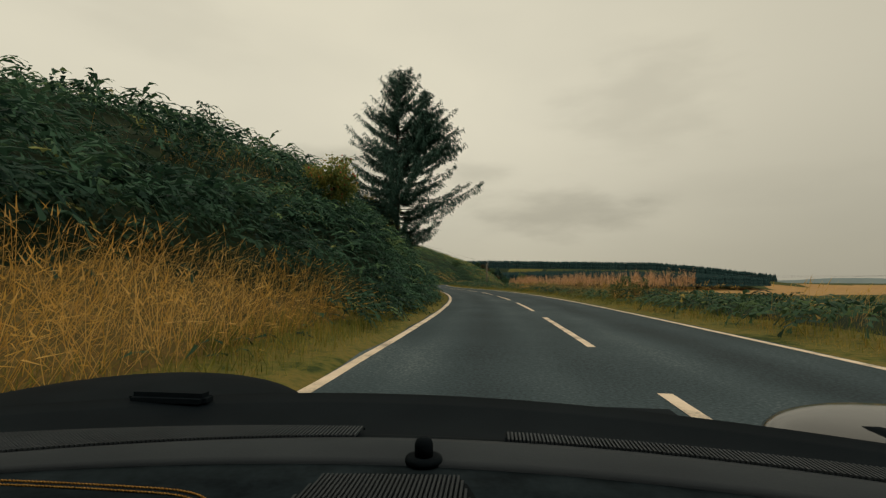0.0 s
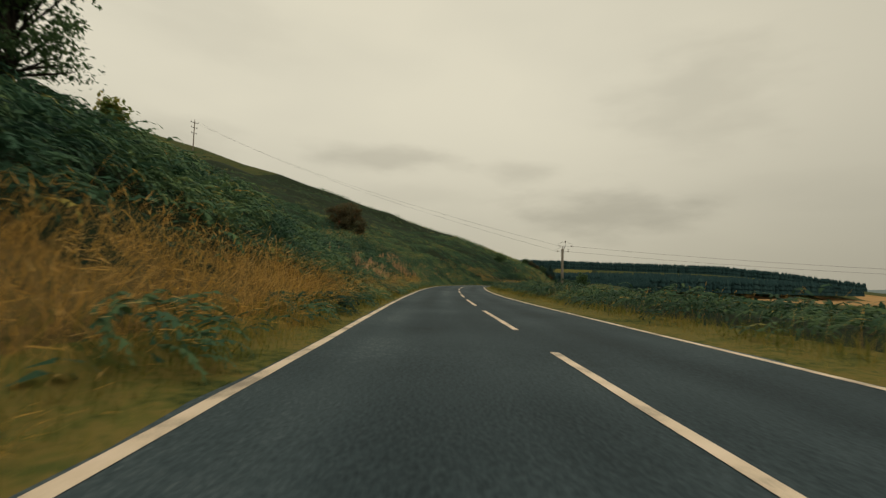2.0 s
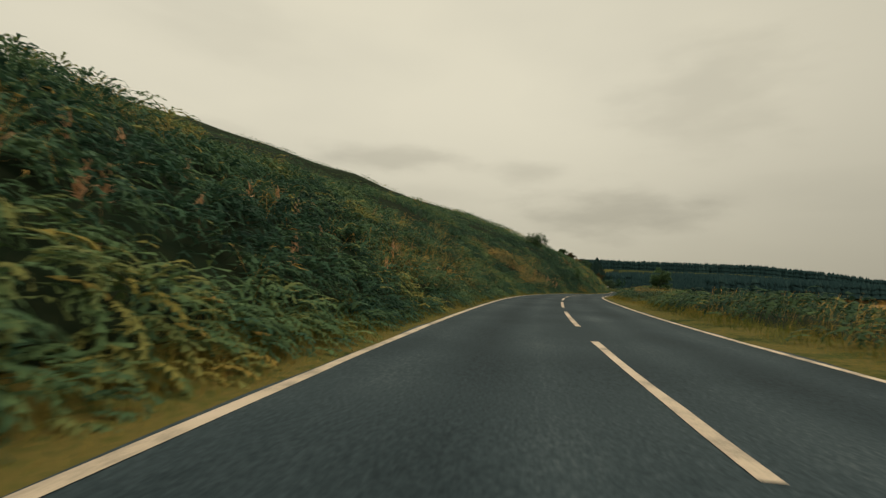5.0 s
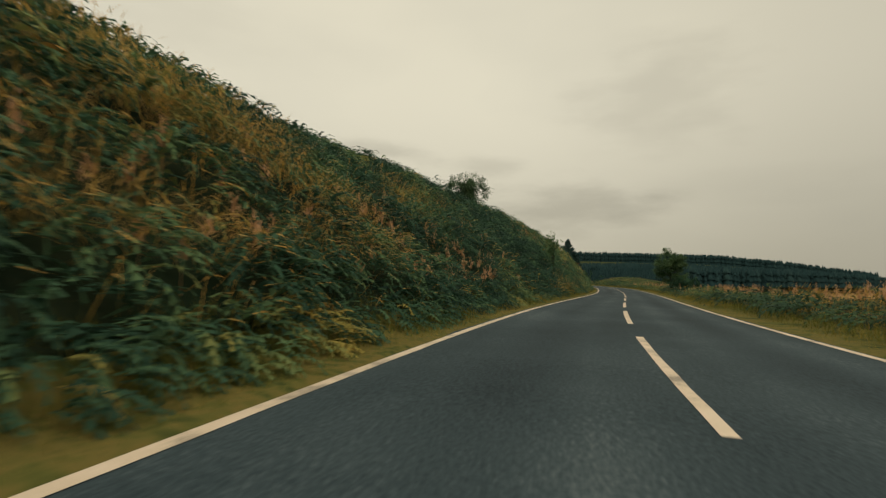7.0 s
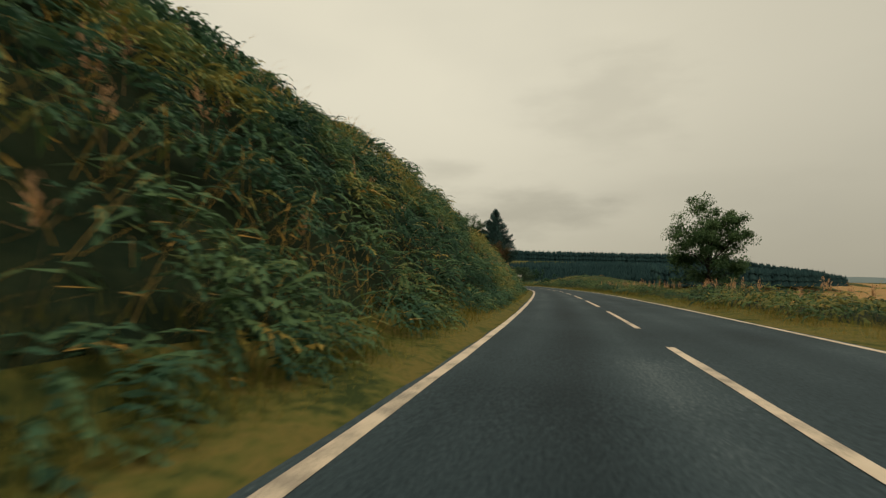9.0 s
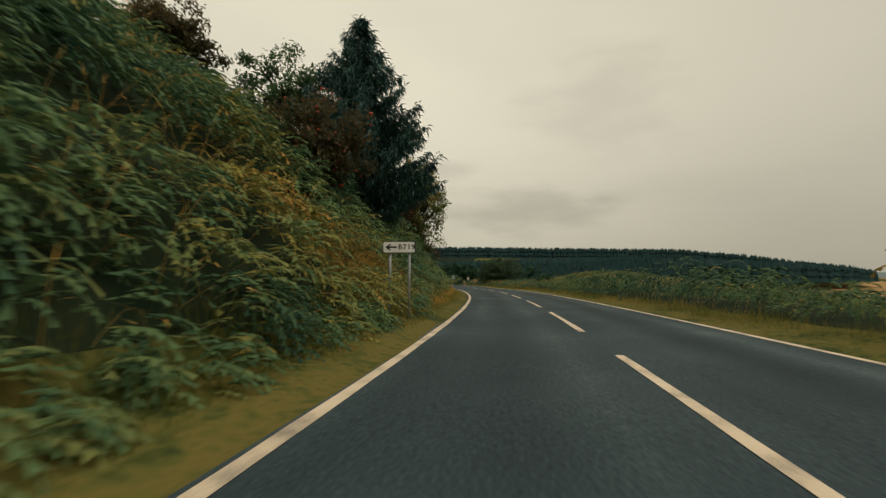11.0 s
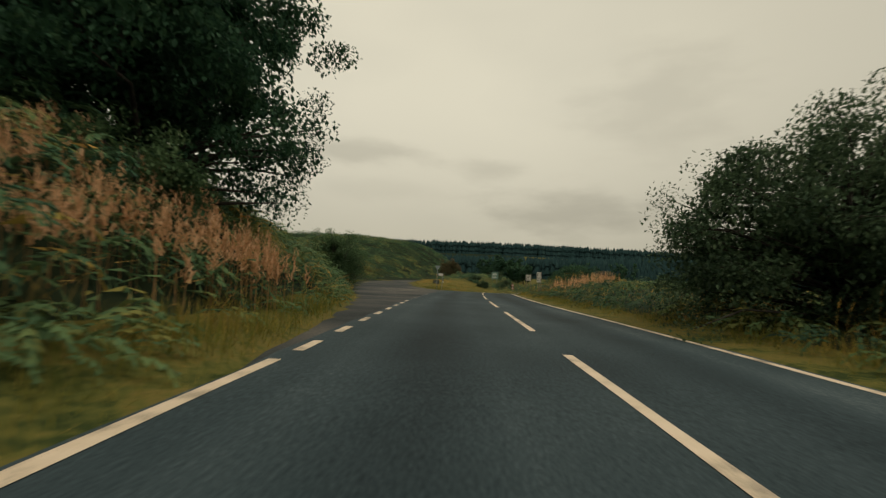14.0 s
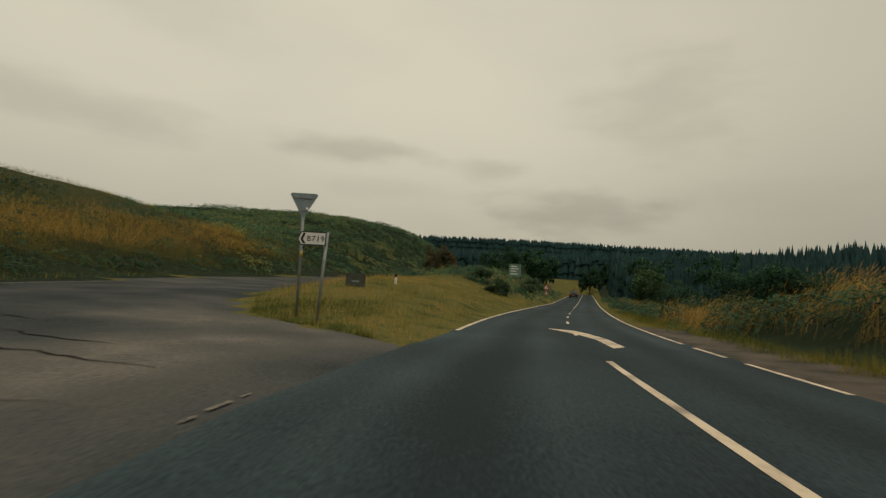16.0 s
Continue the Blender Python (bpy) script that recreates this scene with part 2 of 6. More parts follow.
ASH = material("ash_leaf", [(0.05, 0.10, 0.05), (0.12, 0.19, 0.08), (0.24, 0.32, 0.15)], 1.0, 0.6, 8, 0, True, 0.5)
BERRY = material("rowan_berry", [(0.30, 0.035, 0.015), (0.42, 0.07, 0.02)], 0.5, 0.4, 20, 0)
BARK = material("bark", [(0.02, 0.017, 0.014), (0.06, 0.05, 0.04)], 0.3, 0.95, 25, 0.9)
POLE_WOOD = material("weathered_pole", [(0.16, 0.14, 0.11), (0.26, 0.22, 0.17)], 0.4, 0.9, 20, 0.4, stretch=(8, 8, 0.6))
STEEL = material("galvanised_steel", [(0.20, 0.21, 0.21), (0.32, 0.33, 0.32)], 0.2, 0.5, 30, 0.1, metal=0.6)
SIGN_BACK = material("grey_sign_back", [(0.16, 0.20, 0.21), (0.22, 0.26, 0.27)], 0.3, 0.5, 20, 0.05)
SIGN_WHITE = material("sign_white", [(0.62, 0.60, 0.54), (0.72, 0.70, 0.64)], 0.3, 0.5, 20, 0.05)
SIGN_BLACK = material("sign_black", [(0.012, 0.012, 0.012), (0.02, 0.02, 0.02)], 0.3, 0.5, 20, 0.0)
SIGN_RED = material("sign_red", [(0.35, 0.03, 0.02), (0.42, 0.05, 0.03)], 0.3, 0.5, 20, 0.0)
SIGN_GREEN = material("green_sign_face", [(0.10, 0.17, 0.14), (0.14, 0.22, 0.18)], 0.3, 0.5, 20, 0.0)
YELLOW_TAPE = material("yellow_tape", [(0.45, 0.30, 0.06), (0.5, 0.36, 0.1)], 0.2, 0.6, 20, 0.0)
INSULATOR = material("glazed_insulator", [(0.10, 0.06, 0.045), (0.14, 0.09, 0.07)], 0.2, 0.25, 20, 0.0)
WIRE = material("wire", [(0.05, 0.05, 0.05), (0.07, 0.07, 0.07)], 0.5, 0.6, 20, 0.0)

# ---- the road's line: turn in degrees per 10 m every 8 m, grade in per cent every 20 m ----
TURN = [0.07, 0.07, 0.78, 2.49, 3.49, 3.85, 2.39, 1.59, 1.16, -0.26, -1.11, -1.01, -0.83, -1.82, -1.78, -1.07, -1.48, -2.01, -2.58, -2.51, -1.99, -1.97, -2.43, -2.58, -2.43, -2.67, -2.22, -0.68, -0.19, 0.7, 0.59, 1.3, 0.96, 1.23, 1.03, 0.71, 0.79, 1.55, 1.48, 1.53, 2.16, 1.77, 2.8, 2.12, 1.48, 0.64, 0.81, 0.64, -0.44, 0.17, -0.32, -0.55, -1.46, -1.98, -2.34, -1.5, -4.5, -3.5, -1.5, -0.8, -0.2, 0.0]
GRADE = [-1.06, -0.63, -0.06, -0.76, -0.77, -0.21, -0.51, -1.24, -0.4, -1.75, -1.65, -1.82, -1.68, -0.99, -1.0, -1.67, -1.12, -0.75, -1.61, -0.23, -1.96, -1.21, -4.0, -3.4, -3.0, -2.9]
BANK = [3.0, 3.75, 7.4, 5.76, 4.38, 2.82, 4.35, 3.79, 4.07, 4.39, 5.33, 5.15, 6.13, 6.35, 7.23, 5.55, 6.75, 7.15, 6.8, 6.2, 3.3, 3.4, 3.31, 3.6, 4.98, 4.71, 4.76, 5.08, 4.23, 4.83, 5.97, 7.41, 8.79]
SLOPE = [0.126, 0.12, 0.253, 0.272, 0.276, 0.263, 0.314, 0.313, 0.317, 0.329, 0.343, 0.363, 0.357, 0.38, 0.358, 0.339, 0.368, 0.361, 0.355, 0.324, 0.322, 0.28, 0.245, 0.252, 0.14, 0.111, 0.106, 0.104, 0.099, 0.143, 0.227, 0.209, 0.258]
KNOLL = (8.6, 558.0, 52.0, 55.0, 52.0)
LEFT_LINE = [-3.11, -3.19, -3.34, -3.36, -3.38, -3.35, -3.33, -3.26, -2.97, -3.02, -2.92, -2.98, -3.2, -3.43, -3.33, -3.28, -3.25, -3.24]
RIGHT_LINE = [2.99, 3.04, 2.94, 2.73, 2.89, 2.87, 2.85, 2.95, 3.0, 2.97, 2.94, 2.96, 2.9, 2.88, 2.89, 2.86, 2.88, 2.89]
ST = np.arange(-460.0, 1700.5, 0.5)
S_FIRST = -12.0
turn = np.interp(ST, S_FIRST + 8.0 * np.arange(len(TURN)), TURN, left=0.0, right=0.0)
HEAD = np.cumsum(np.radians(turn / 10.0) * 0.5)
HEAD -= np.interp(0.0, ST, HEAD)
RX = np.cumsum(-np.sin(HEAD) * 0.5)
RY = np.cumsum(np.cos(HEAD) * 0.5)
RX -= np.interp(0.0, ST, RX)
RY -= np.interp(0.0, ST, RY)
RZ = np.cumsum(np.interp(ST, S_FIRST + 20.0 * np.arange(len(GRADE)), GRADE, left=-1.0, right=-1.2) / 100.0 * 0.5)
RZ -= np.interp(0.0, ST, RZ)
MEAN = radians(-2.0)


def edge_left(s):
    return np.interp(s, S_FIRST + 30.0 * np.arange(len(LEFT_LINE)), LEFT_LINE)


def edge_right(s):
    return np.interp(s, S_FIRST + 30.0 * np.arange(len(RIGHT_LINE)), RIGHT_LINE)


RIDGE_X = [-250, -80, 0, 60, 130, 200, 250, 300, 400, 535, 640]
RIDGE_Y = [640, 630, 650, 663, 672, 712, 740, 777, 850, 945, 1020]
RIDGE_Z = [-6, -6, -4, -2, 0, 1, 0, -1, -2, -4, -6]
FAR_X = [-400, -150, 0, 300, 390, 470, 530, 640]
FAR_Z = [20, 22, 23, 20, 13, 3, -3, -6]


def smooth(e0, e1, v):
    t = np.clip((v - e0) / (e1 - e0), 0, 1)
    return t * t * (3 - 2 * t)


def hash2(i, j, k=0):
    return np.modf(np.abs(np.sin(i * 127.1 + j * 311.7 + k * 74.7) * 43758.5453))[0]


def vnoise(x, y, k=0):
    i, j = np.floor(x), np.floor(y)
    u, v = x - i, y - j
    u, v = u * u * (3 - 2 * u), v * v * (3 - 2 * v)
    return (hash2(i, j, k) * (1 - u) + hash2(i + 1, j, k) * u) * (1 - v) + (hash2(i, j + 1, k) * (1 - u) + hash2(i + 1, j + 1, k) * u) * v


def flat(s, d):
    """Plan position of a point s metres along the road and d metres to the right of its middle."""
    a = np.interp(s, ST, HEAD)
    near = np.clip(d, -60, 60)
    far = d - near
    return (np.interp(s, ST, RX) + near * np.cos(a) + far * math.cos(MEAN), np.interp(s, ST, RY) + near * np.sin(a) + far * math.sin(MEAN))


def toe(s):
    """Where the bank on the left begins, as metres to the left of the road's middle."""
    return np.interp(s, [-20, 30, 48, 200, 300, 318, 350, 375, 385, 395, 411, 434, 448, 470, 520, 600, 800], [4.6, 4.7, 4.5, 4.55, 4.5, 5.0, 5.0, 4.7, 5.2, 7.4, 12.2, 20.2, 26.2, 30.5, 35, 40, 60])


def litter(s):
    """Where the foot of the left bank is short brown grass and dead stalks instead of bracken."""
    return np.interp(s, [-20, 23, 27, 44, 49, 303, 308, 324, 330, 342, 346, 700], [0, 0, 0.9, 0.9, 0, 0, 0.6, 0.6, 0.9, 0.9, 0, 0])


def straw_patch(s, d):
    """How much tall dry grass rather than bracken grows here on the left bank."""
    a = -d - toe(s)
    low = np.interp(s, [-15, 2, 6, 9, 44, 48, 60, 66, 80, 88, 96, 103, 108, 112, 210, 213, 222, 226, 246, 252, 334, 337, 345, 348.5, 361.0, 362.6, 368, 371, 376, 400, 404, 420, 470],
                    [1.0, 1.0, 0.8, 0.0, 0.0, 1.0, 1.0, 0.6, 0.5, 0.75, 0.75, 0.5, 0.5, 0.0, 0.0, 0.6, 0.55, 0.3, 0.35, 0.1, 0.2, 0.85, 0.8, 0.3, 0.15, 1.0, 1.0, 0.25, 0.15, 0.3, 0.5, 0.9, 0.9])
    top = np.interp(s, [-15, 2, 8, 46, 50, 58, 66, 88, 96, 106, 209, 213, 250, 334, 338, 346, 350, 362, 368, 374, 400, 408, 465, 475], [3.0, 2.8, 1.2, 1.2, 1.8, 1.7, 1.2, 1.8, 1.5, 1.2, 0.6, 1.2, 1.2, 0.7, 1.5, 1.4, 0.8, 2.6, 2.2, 0.9, 2, 9, 9, 3])
    edge = a + 0.9 * (vnoise(s / 1.6, s * 0, 12) - 0.5) + 0.5 * (vnoise(s / 0.5, a / 0.5, 38) - 0.5)
    p = smooth(0.68, 0.84, vnoise(s / 11.0, a / 5.0, 11))
    return np.clip(low * smooth(-0.15, 0.25, a) * (1 - smooth(0.7 * top, 1.1 * top, edge)) + 0.5 * p * smooth(3, 6, a), 0, 1)


def side_outer(s):
    return np.interp(s, [374, 380, 392, 400, 411, 434, 448, 470, 520, 600], [3.3, 4.0, 6.0, 8.2, 11, 18.6, 24.6, 29, 33.2, 38])


def side_inner(s):
    return np.interp(s, [374, 431.5, 433, 434.5, 438, 454, 470, 520, 600], [3.3, 3.3, 5.2, 8.6, 11.0, 17.2, 21.6, 26.4, 31.5])


def level(s, d):
    """Height of the paved level, before banks and fields."""
    z = np.interp(s, ST, RZ)
    zs = np.interp(np.minimum(s, 428.0), ST, RZ)
    return z + (zs - z) * smooth(4.2, 13, -d)


def height(s, d):
    """Height of the ground."""
    s, d = np.asarray(s, float), np.asarray(d, float)
    z = level(s, d)
    k = S_FIRST - 8 + 20.0 * np.arange(len(BANK))
    a = np.maximum(-d - toe(s), 0.0)
    amp, grad = np.interp(s, k, BANK), np.interp(s, k, SLOPE)
    reach = np.interp(s, [320, 380], [900.0, 400.0])
    rise = amp * (1 - np.exp(-a / 4.5)) + grad * reach * (1 - np.exp(-a / reach)) - 0.95 * (1 - np.exp(-a / 1.5))
    rise += (vnoise(s / 5.0, d / 5.0, 1) - 0.5) * 0.9 * smooth(1, 6, a) + (vnoise(s / 17.0, d / 17.0, 2) - 0.5) * 2.2 * smooth(6, 20, a)
    rise += KNOLL[0] * np.exp(-(((s - KNOLL[1]) / KNOLL[2]) ** 2 + ((d + KNOLL[3]) / KNOLL[4]) ** 2)) * smooth(2, 14, a)
    verge = 0.10 * smooth(3.5, 4.6, np.abs(d)) * (vnoise(s / 1.7, d / 1.1, 3) + 0.3)
    # the right-hand side: a low verge, then falling fields and a rise to the far wood
    r = np.maximum(d - 4.7, 0.0)
    fall = np.interp(r, [0, 3, 8, 25, 60, 120, 300, 420], [0, 0.15, -0.25, -1.6, -3.6, -5.6, -6.6, -6.0])
    zr = np.interp(s, ST, RZ)
    fall = fall + (-5.0 - zr) * smooth(60, 220, r) * 0.5
    mound = 5.2 * np.exp(-(((s - 402) / 42.0) ** 2 + ((d - 40) / 17.0) ** 2)) + 1.3 * np.exp(-(((s - 358) / 16.0) ** 2 + ((d - 17) / 7.5) ** 2))
    mound += (0.9 * smooth(392, 402, s) + 1.3 * smooth(416, 428, s)) * (1 - smooth(452, 475, s)) * np.exp(-(((d - 12) / 4.2) ** 2))
    fall = fall + mound * smooth(0, 4, r) + (vnoise(s / 23.0, d / 23.0, 4) - 0.5) * 1.0 * smooth(8, 30, r)
    out = np.where(d < 0, z + rise * (a > 0) + verge, z + fall * (r > 0) + verge)
    # the bank left of the road past the junction, and its grass island
    isle = smooth(433, 441, s) * np.clip((-d - 3.6) / 1.5, 0, 1) * (side_inner(s) > -d)
    rim = np.minimum(-d - 3.6, side_inner(s) + d)
    out = out + isle * (0.04 + 0.42 * smooth(0.0, 2.6, rim) * (1 - smooth(470, 490, s)) * (0.8 + 0.4 * vnoise(s / 2.0, d / 2.0, 64)) + 1.6 * smooth(468, 492, s) * np.exp(-(((-d - 0.5 * side_inner(s) - 2.5) / (0.28 * side_inner(s) + 1.0)) ** 2)))
    # hill behind the far end of the road, and the rise under the wood
    x, y = flat(s, d)
    ridge = np.interp(x, RIDGE_X, RIDGE_Y)
    top = np.interp(x, RIDGE_X, RIDGE_Z)
    w = smooth(-110, 10, y - ridge)
    out = out * (1 - w) + (top + 3 * smooth(0, 120, y - ridge)) * w
    back = smooth(800, 930, y)
    out = out * (1 - back) + np.interp(x, FAR_X, FAR_Z) * back
    paved = ((d > -3.5) & (d < 3.25)) | ((s > 374) & (-d > side_inner(s) - 0.2) & (-d < side_outer(s) + 0.1) & (s < 600))
    return np.where(paved & (y < 600), level(s, d) - 0.07, out)


def at(s, d, lift=0.0):
    x, y = flat(s, d)
    return np.stack([x, y, height(s, d) + lift], -1)


def spot(s, d, lift=0.0):
    return Vector([float(v) for v in at(np.float64(s), np.float64(d), lift)])


def heading(s):
    return float(np.interp(s, ST, HEAD))


# ---- mesh helpers ----
def soup(name, verts, faces, mats, tint=None, slots=None, parent=None, flatshade=False):
    """One mesh object from arrays of vertices and of triangles or quads."""
    me = bpy.data.meshes.new(name)
    verts, faces = np.ascontiguousarray(verts, np.float32), np.ascontiguousarray(faces, np.int32)
    n, k = faces.shape
    me.vertices.add(len(verts))
    me.vertices.foreach_set("co", verts.ravel())
    me.loops.add(n * k)
    me.loops.foreach_set("vertex_index", faces.ravel())
    me.polygons.add(n)
    me.polygons.foreach_set("loop_start", np.arange(0, n * k, k, dtype=np.int32))
    if not flatshade:
        me.polygons.foreach_set("use_smooth", np.ones(n, bool))
    for m in mats if isinstance(mats, (list, tuple)) else [mats]:
        me.materials.append(m)
    if slots is not None:
        me.polygons.foreach_set("material_index", np.ascontiguousarray(slots, np.int32))
    if tint is not None:
        me.attributes.new("tint", "FLOAT", "POINT").data.foreach_set("value", np.ascontiguousarray(tint, np.float32))
    me.update(calc_edges=True)
    ob = new(name, me)
    if parent:
        ob.parent = parent
    return ob


def part(name, bm, mat, parent, label=""):
    me = bpy.data.meshes.new(name)
    bm.normal_update()
    bm.to_mesh(me)
    bm.free()
    me.materials.append(mat)
    ob = new(name, me)
    ob.parent = parent
    if label:
        tagged(ob, label)
    return ob


def empty_at(name, p, rz=0.0):
    ob = new(name)
    ob.location, ob.rotation_euler = p, (0, 0, rz)
    return ob


def box(bm, x0, x1, y0, y1, z0, z1, bevel=0.0):
    r = bmesh.ops.create_cube(bm, size=1.0)
    bmesh.ops.scale(bm, vec=(x1 - x0, y1 - y0, z1 - z0), verts=r["verts"])
    bmesh.ops.translate(bm, vec=((x0 + x1) / 2, (y0 + y1) / 2, (z0 + z1) / 2), verts=r["verts"])
    if bevel:
        bmesh.ops.bevel(bm, geom=list({e for v in r["verts"] for e in v.link_edges}), offset=bevel, segments=2, affect="EDGES")
    return bm


def tube(bm, pts, radii, sides=8):
    """A tapered tube through the points."""
    rings = []
    for i, p in enumerate(pts):
        p = Vector(p)
        t = (Vector(pts[min(i + 1, len(pts) - 1)]) - Vector(pts[max(i - 1, 0)])).normalized()
        u = t.cross(Vector((0.31, 0.95, 0.05))).normalized()
        v = t.cross(u)
        r = radii[i] if isinstance(radii, (list, tuple)) else radii
        rings.append([bm.verts.new(p + (u * math.cos(2 * math.pi * k / sides) + v * math.sin(2 * math.pi * k / sides)) * r) for k in range(sides)])
    for a, b in zip(rings, rings[1:]):
        for k in range(sides):
            bm.faces.new((a[k], a[(k + 1) % sides], b[(k + 1) % sides], b[k])).smooth = True
    bm.faces.new(rings[-1])
    bm.faces.new(list(reversed(rings[0])))
    return bm


def grid_faces(n, m):
    i, j = np.meshgrid(np.arange(n - 1), np.arange(m - 1), indexing="ij")
    a = (i * m + j).ravel()
    return np.stack([a, a + 1, a + m + 1, a + m], 1)


# ---- ground ----
gs = np.concatenate([np.arange(-440, -40, 20.0), np.arange(-40, 570, 1.25), np.arange(570, 640, 3.0), np.arange(640, 760, 8.0), np.arange(760, 1660, 20.0)])
gd = np.array([-700, -450, -320, -230, -180, -150, -130, -115, -102, -91, -81, -72, -64, -57, -50, -44, -38.5, -33, -28.5, -25, -22, -19.5, -17.5, -15.8, -14.2, -12.8, -11.5, -10.4, -9.4, -8.5, -7.7, -7,
               -6.3, -5.7, -5.2, -4.8, -4.4, -4, -3.75, -3.52, -3.3, 0, 3.0, 3.26, 3.6, 4, 4.5, 5, 5.6, 6.3, 7.2, 8.3, 9.6, 11.2, 13.2, 16, 20, 25, 31, 38, 47, 58, 72, 90, 115, 150,
               190, 240, 300, 370, 450, 550, 700, 900, 1200], float)
gS, gD = np.meshgrid(gs, gd, indexing="ij")
gv = at(gS, gD).reshape(-1, 3)
gf = grid_faces(len(gs), len(gd))
fs, fd = (gS[:-1, :-1] + gS[1:, 1:]).ravel() / 2, (gD[:-1, :-1] + gD[1:, 1:]).ravel() / 2
fa = -fd - toe(fs)
slot = np.full(len(fs), 2)
slot[(fa < 0.45) & (fd < 0)] = 0
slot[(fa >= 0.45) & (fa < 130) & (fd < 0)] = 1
slot[(fd > 0) & (fd < 5.0)] = 0
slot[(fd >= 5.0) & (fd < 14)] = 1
fx0, fy0 = flat(fs, fd)
front_gap = fy0 - np.interp(fx0, RIDGE_X, RIDGE_Y)
slot[(fx0 > 238) & (front_gap > -330) & (front_gap < -74)] = 3
slot[(fd < 0) & (fa >= 0.02) & (fa < 0.25 + 0.45 * (litter(fs) > 0.8) + 0.45 * vnoise(fs / 1.8, fd, 33)) & (litter(fs) > 0.5)] = 6
slot[(fs > 400) & (fs < 478) & (fa > -1.2) & (fa < 3)] = 1
slot[(fs > 400) & (fs < 478) & (fa > 3) & (fa < 70)] = 4
slot[(fs > 396) & (fs < 560) & (-fd > side_outer(fs) - 0.8) & (fa < 0.6)] = 1
slot[(fd < 0) & (fa > 0.3) & (fa < 6) & (straw_patch(fs, fd) > 0.72) & (fs < 402)] = 7
slot[(fs > 426) & (fs < 446) & (fd > 3) & (fd < 3.9 + 0.9 * smooth(426, 434, fs) * smooth(446, 440, fs))] = 5
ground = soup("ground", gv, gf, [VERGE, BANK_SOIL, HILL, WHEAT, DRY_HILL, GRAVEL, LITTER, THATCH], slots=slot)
tagged(ground, "grassy verges, bracken hillside, fields and far wooded rise", "ground", kind="structure")


# ---- carriageway ----
def ribbon(s0, s1, step, left, right, cols, lift, ragged=0.0):
    ss = np.append(np.arange(s0, s1, step), s1)
    c = np.linspace(0, 1, cols)
    l = left(ss) if callable(left) else np.full(len(ss), float(left))
    r = right(ss) if callable(right) else np.full(len(ss), float(right))
    l = l - ragged * (vnoise(ss / 0.9, ss * 0 + 3.3, 5) - 0.3)
    r = r + ragged * (vnoise(ss / 0.9, ss * 0 + 9.1, 6) - 0.3)
    S2 = np.repeat(ss[:, None], cols, 1)
    D2 = l[:, None] * (1 - c) + r[:, None] * c
    x, y = flat(S2, D2)
    z = level(S2, D2) + lift
    return np.stack([x, y, z], -1).reshape(-1, 3), grid_faces(len(ss), cols)


rv, rf = ribbon(-430, 590, 1.0, lambda s: edge_left(s) - 0.09 - np.interp(s, [377, 392, 415, 429, 432, 434.5], [0, 0.42, 0.46, 0.40, 0.2, 0]), lambda s: edge_right(s) + 0.10, 25, 0.0, 0.16)
rs, rc = np.repeat(np.append(np.arange(-430, 590, 1.0), 590.0), 25), np.tile(np.linspace(-3.2, 3.1, 25), 1021)
wear = 0.42 + 0.16 * np.exp(-((np.abs(np.abs(rc) - 1.6) - 0.75) / 0.28) ** 2) - 0.14 * np.exp(-((np.abs(rc) - 1.6) / 0.3) ** 2) + 0.26 * (vnoise(rs / 14.0, rc / 0.8, 51) - 0.5) + 0.2 * (vnoise(rs / 3.0, rc / 0.6, 52) - 0.5)
wear += 0.35 * smooth(2.75, 3.2, np.abs(rc)) * vnoise(rs / 2.0, rc, 53)
wear -= 0.22 * smooth(385, 405, rs)
road = soup("road", rv, rf, ASPHALT, tint=wear)
tagged(road, "dark grey two-lane asphalt road with worn wheel tracks", "road", kind="structure")
av, af = ribbon(374, 600, 1.0, lambda s: -side_outer(s), lambda s: -side_inner(s), 17, -0.006, 0.15)
ass, aff = np.repeat(np.append(np.arange(374, 600, 1.0), 600.0), 17), np.tile(np.linspace(0, 1, 17), 227)
away = side_inner(ass) + (side_outer(ass) - side_inner(ass)) * (1 - aff) - 3.3
scuff = 0.30 + 0.36 * np.exp(-((away - 3.2) / 2.6) ** 2) * smooth(398, 414, ass) + 0.62 * (vnoise(ass / 1.6, away / 3.2, 55) - 0.5) + 0.45 * (vnoise(ass / 0.8, away / 1.3, 56) - 0.5)
side_road = soup("side_road", av, af, APRON, tint=scuff)
tagged(side_road, "worn brownish asphalt side road and junction mouth", "road", kind="structure")


def line(name, s0, s1, d, width, parent, mat=PAINT, lift=0.006, step=0.75):
    mid = d if callable(d) else (lambda q: np.full(np.shape(q), float(d)))
    v, f = ribbon(s0, s1, step, lambda q: mid(q) - width / 2, lambda q: mid(q) + width / 2, 2, lift, 0.02)
    return soup(name, v, f, mat, parent=parent)


line("edge_line", -200, 376.5, edge_left, 0.13, road)
line("edge_line", -200, 429.5, edge_right, 0.13, road)
for s0, s1 in ((430.5, 433.5), (434.5, 436.5), (437.5, 588)):
    line("edge_line", s0, s1, edge_right, 0.12, road)
line("edge_line", 436.0, 588, edge_left, 0.12, road)
def middle(s):
    return np.interp(s, [100, 165, 186, 205, 222, 282, 294, 312], [0.0, -0.04, -0.15, -0.11, -0.12, -0.13, -0.08, 0.0])


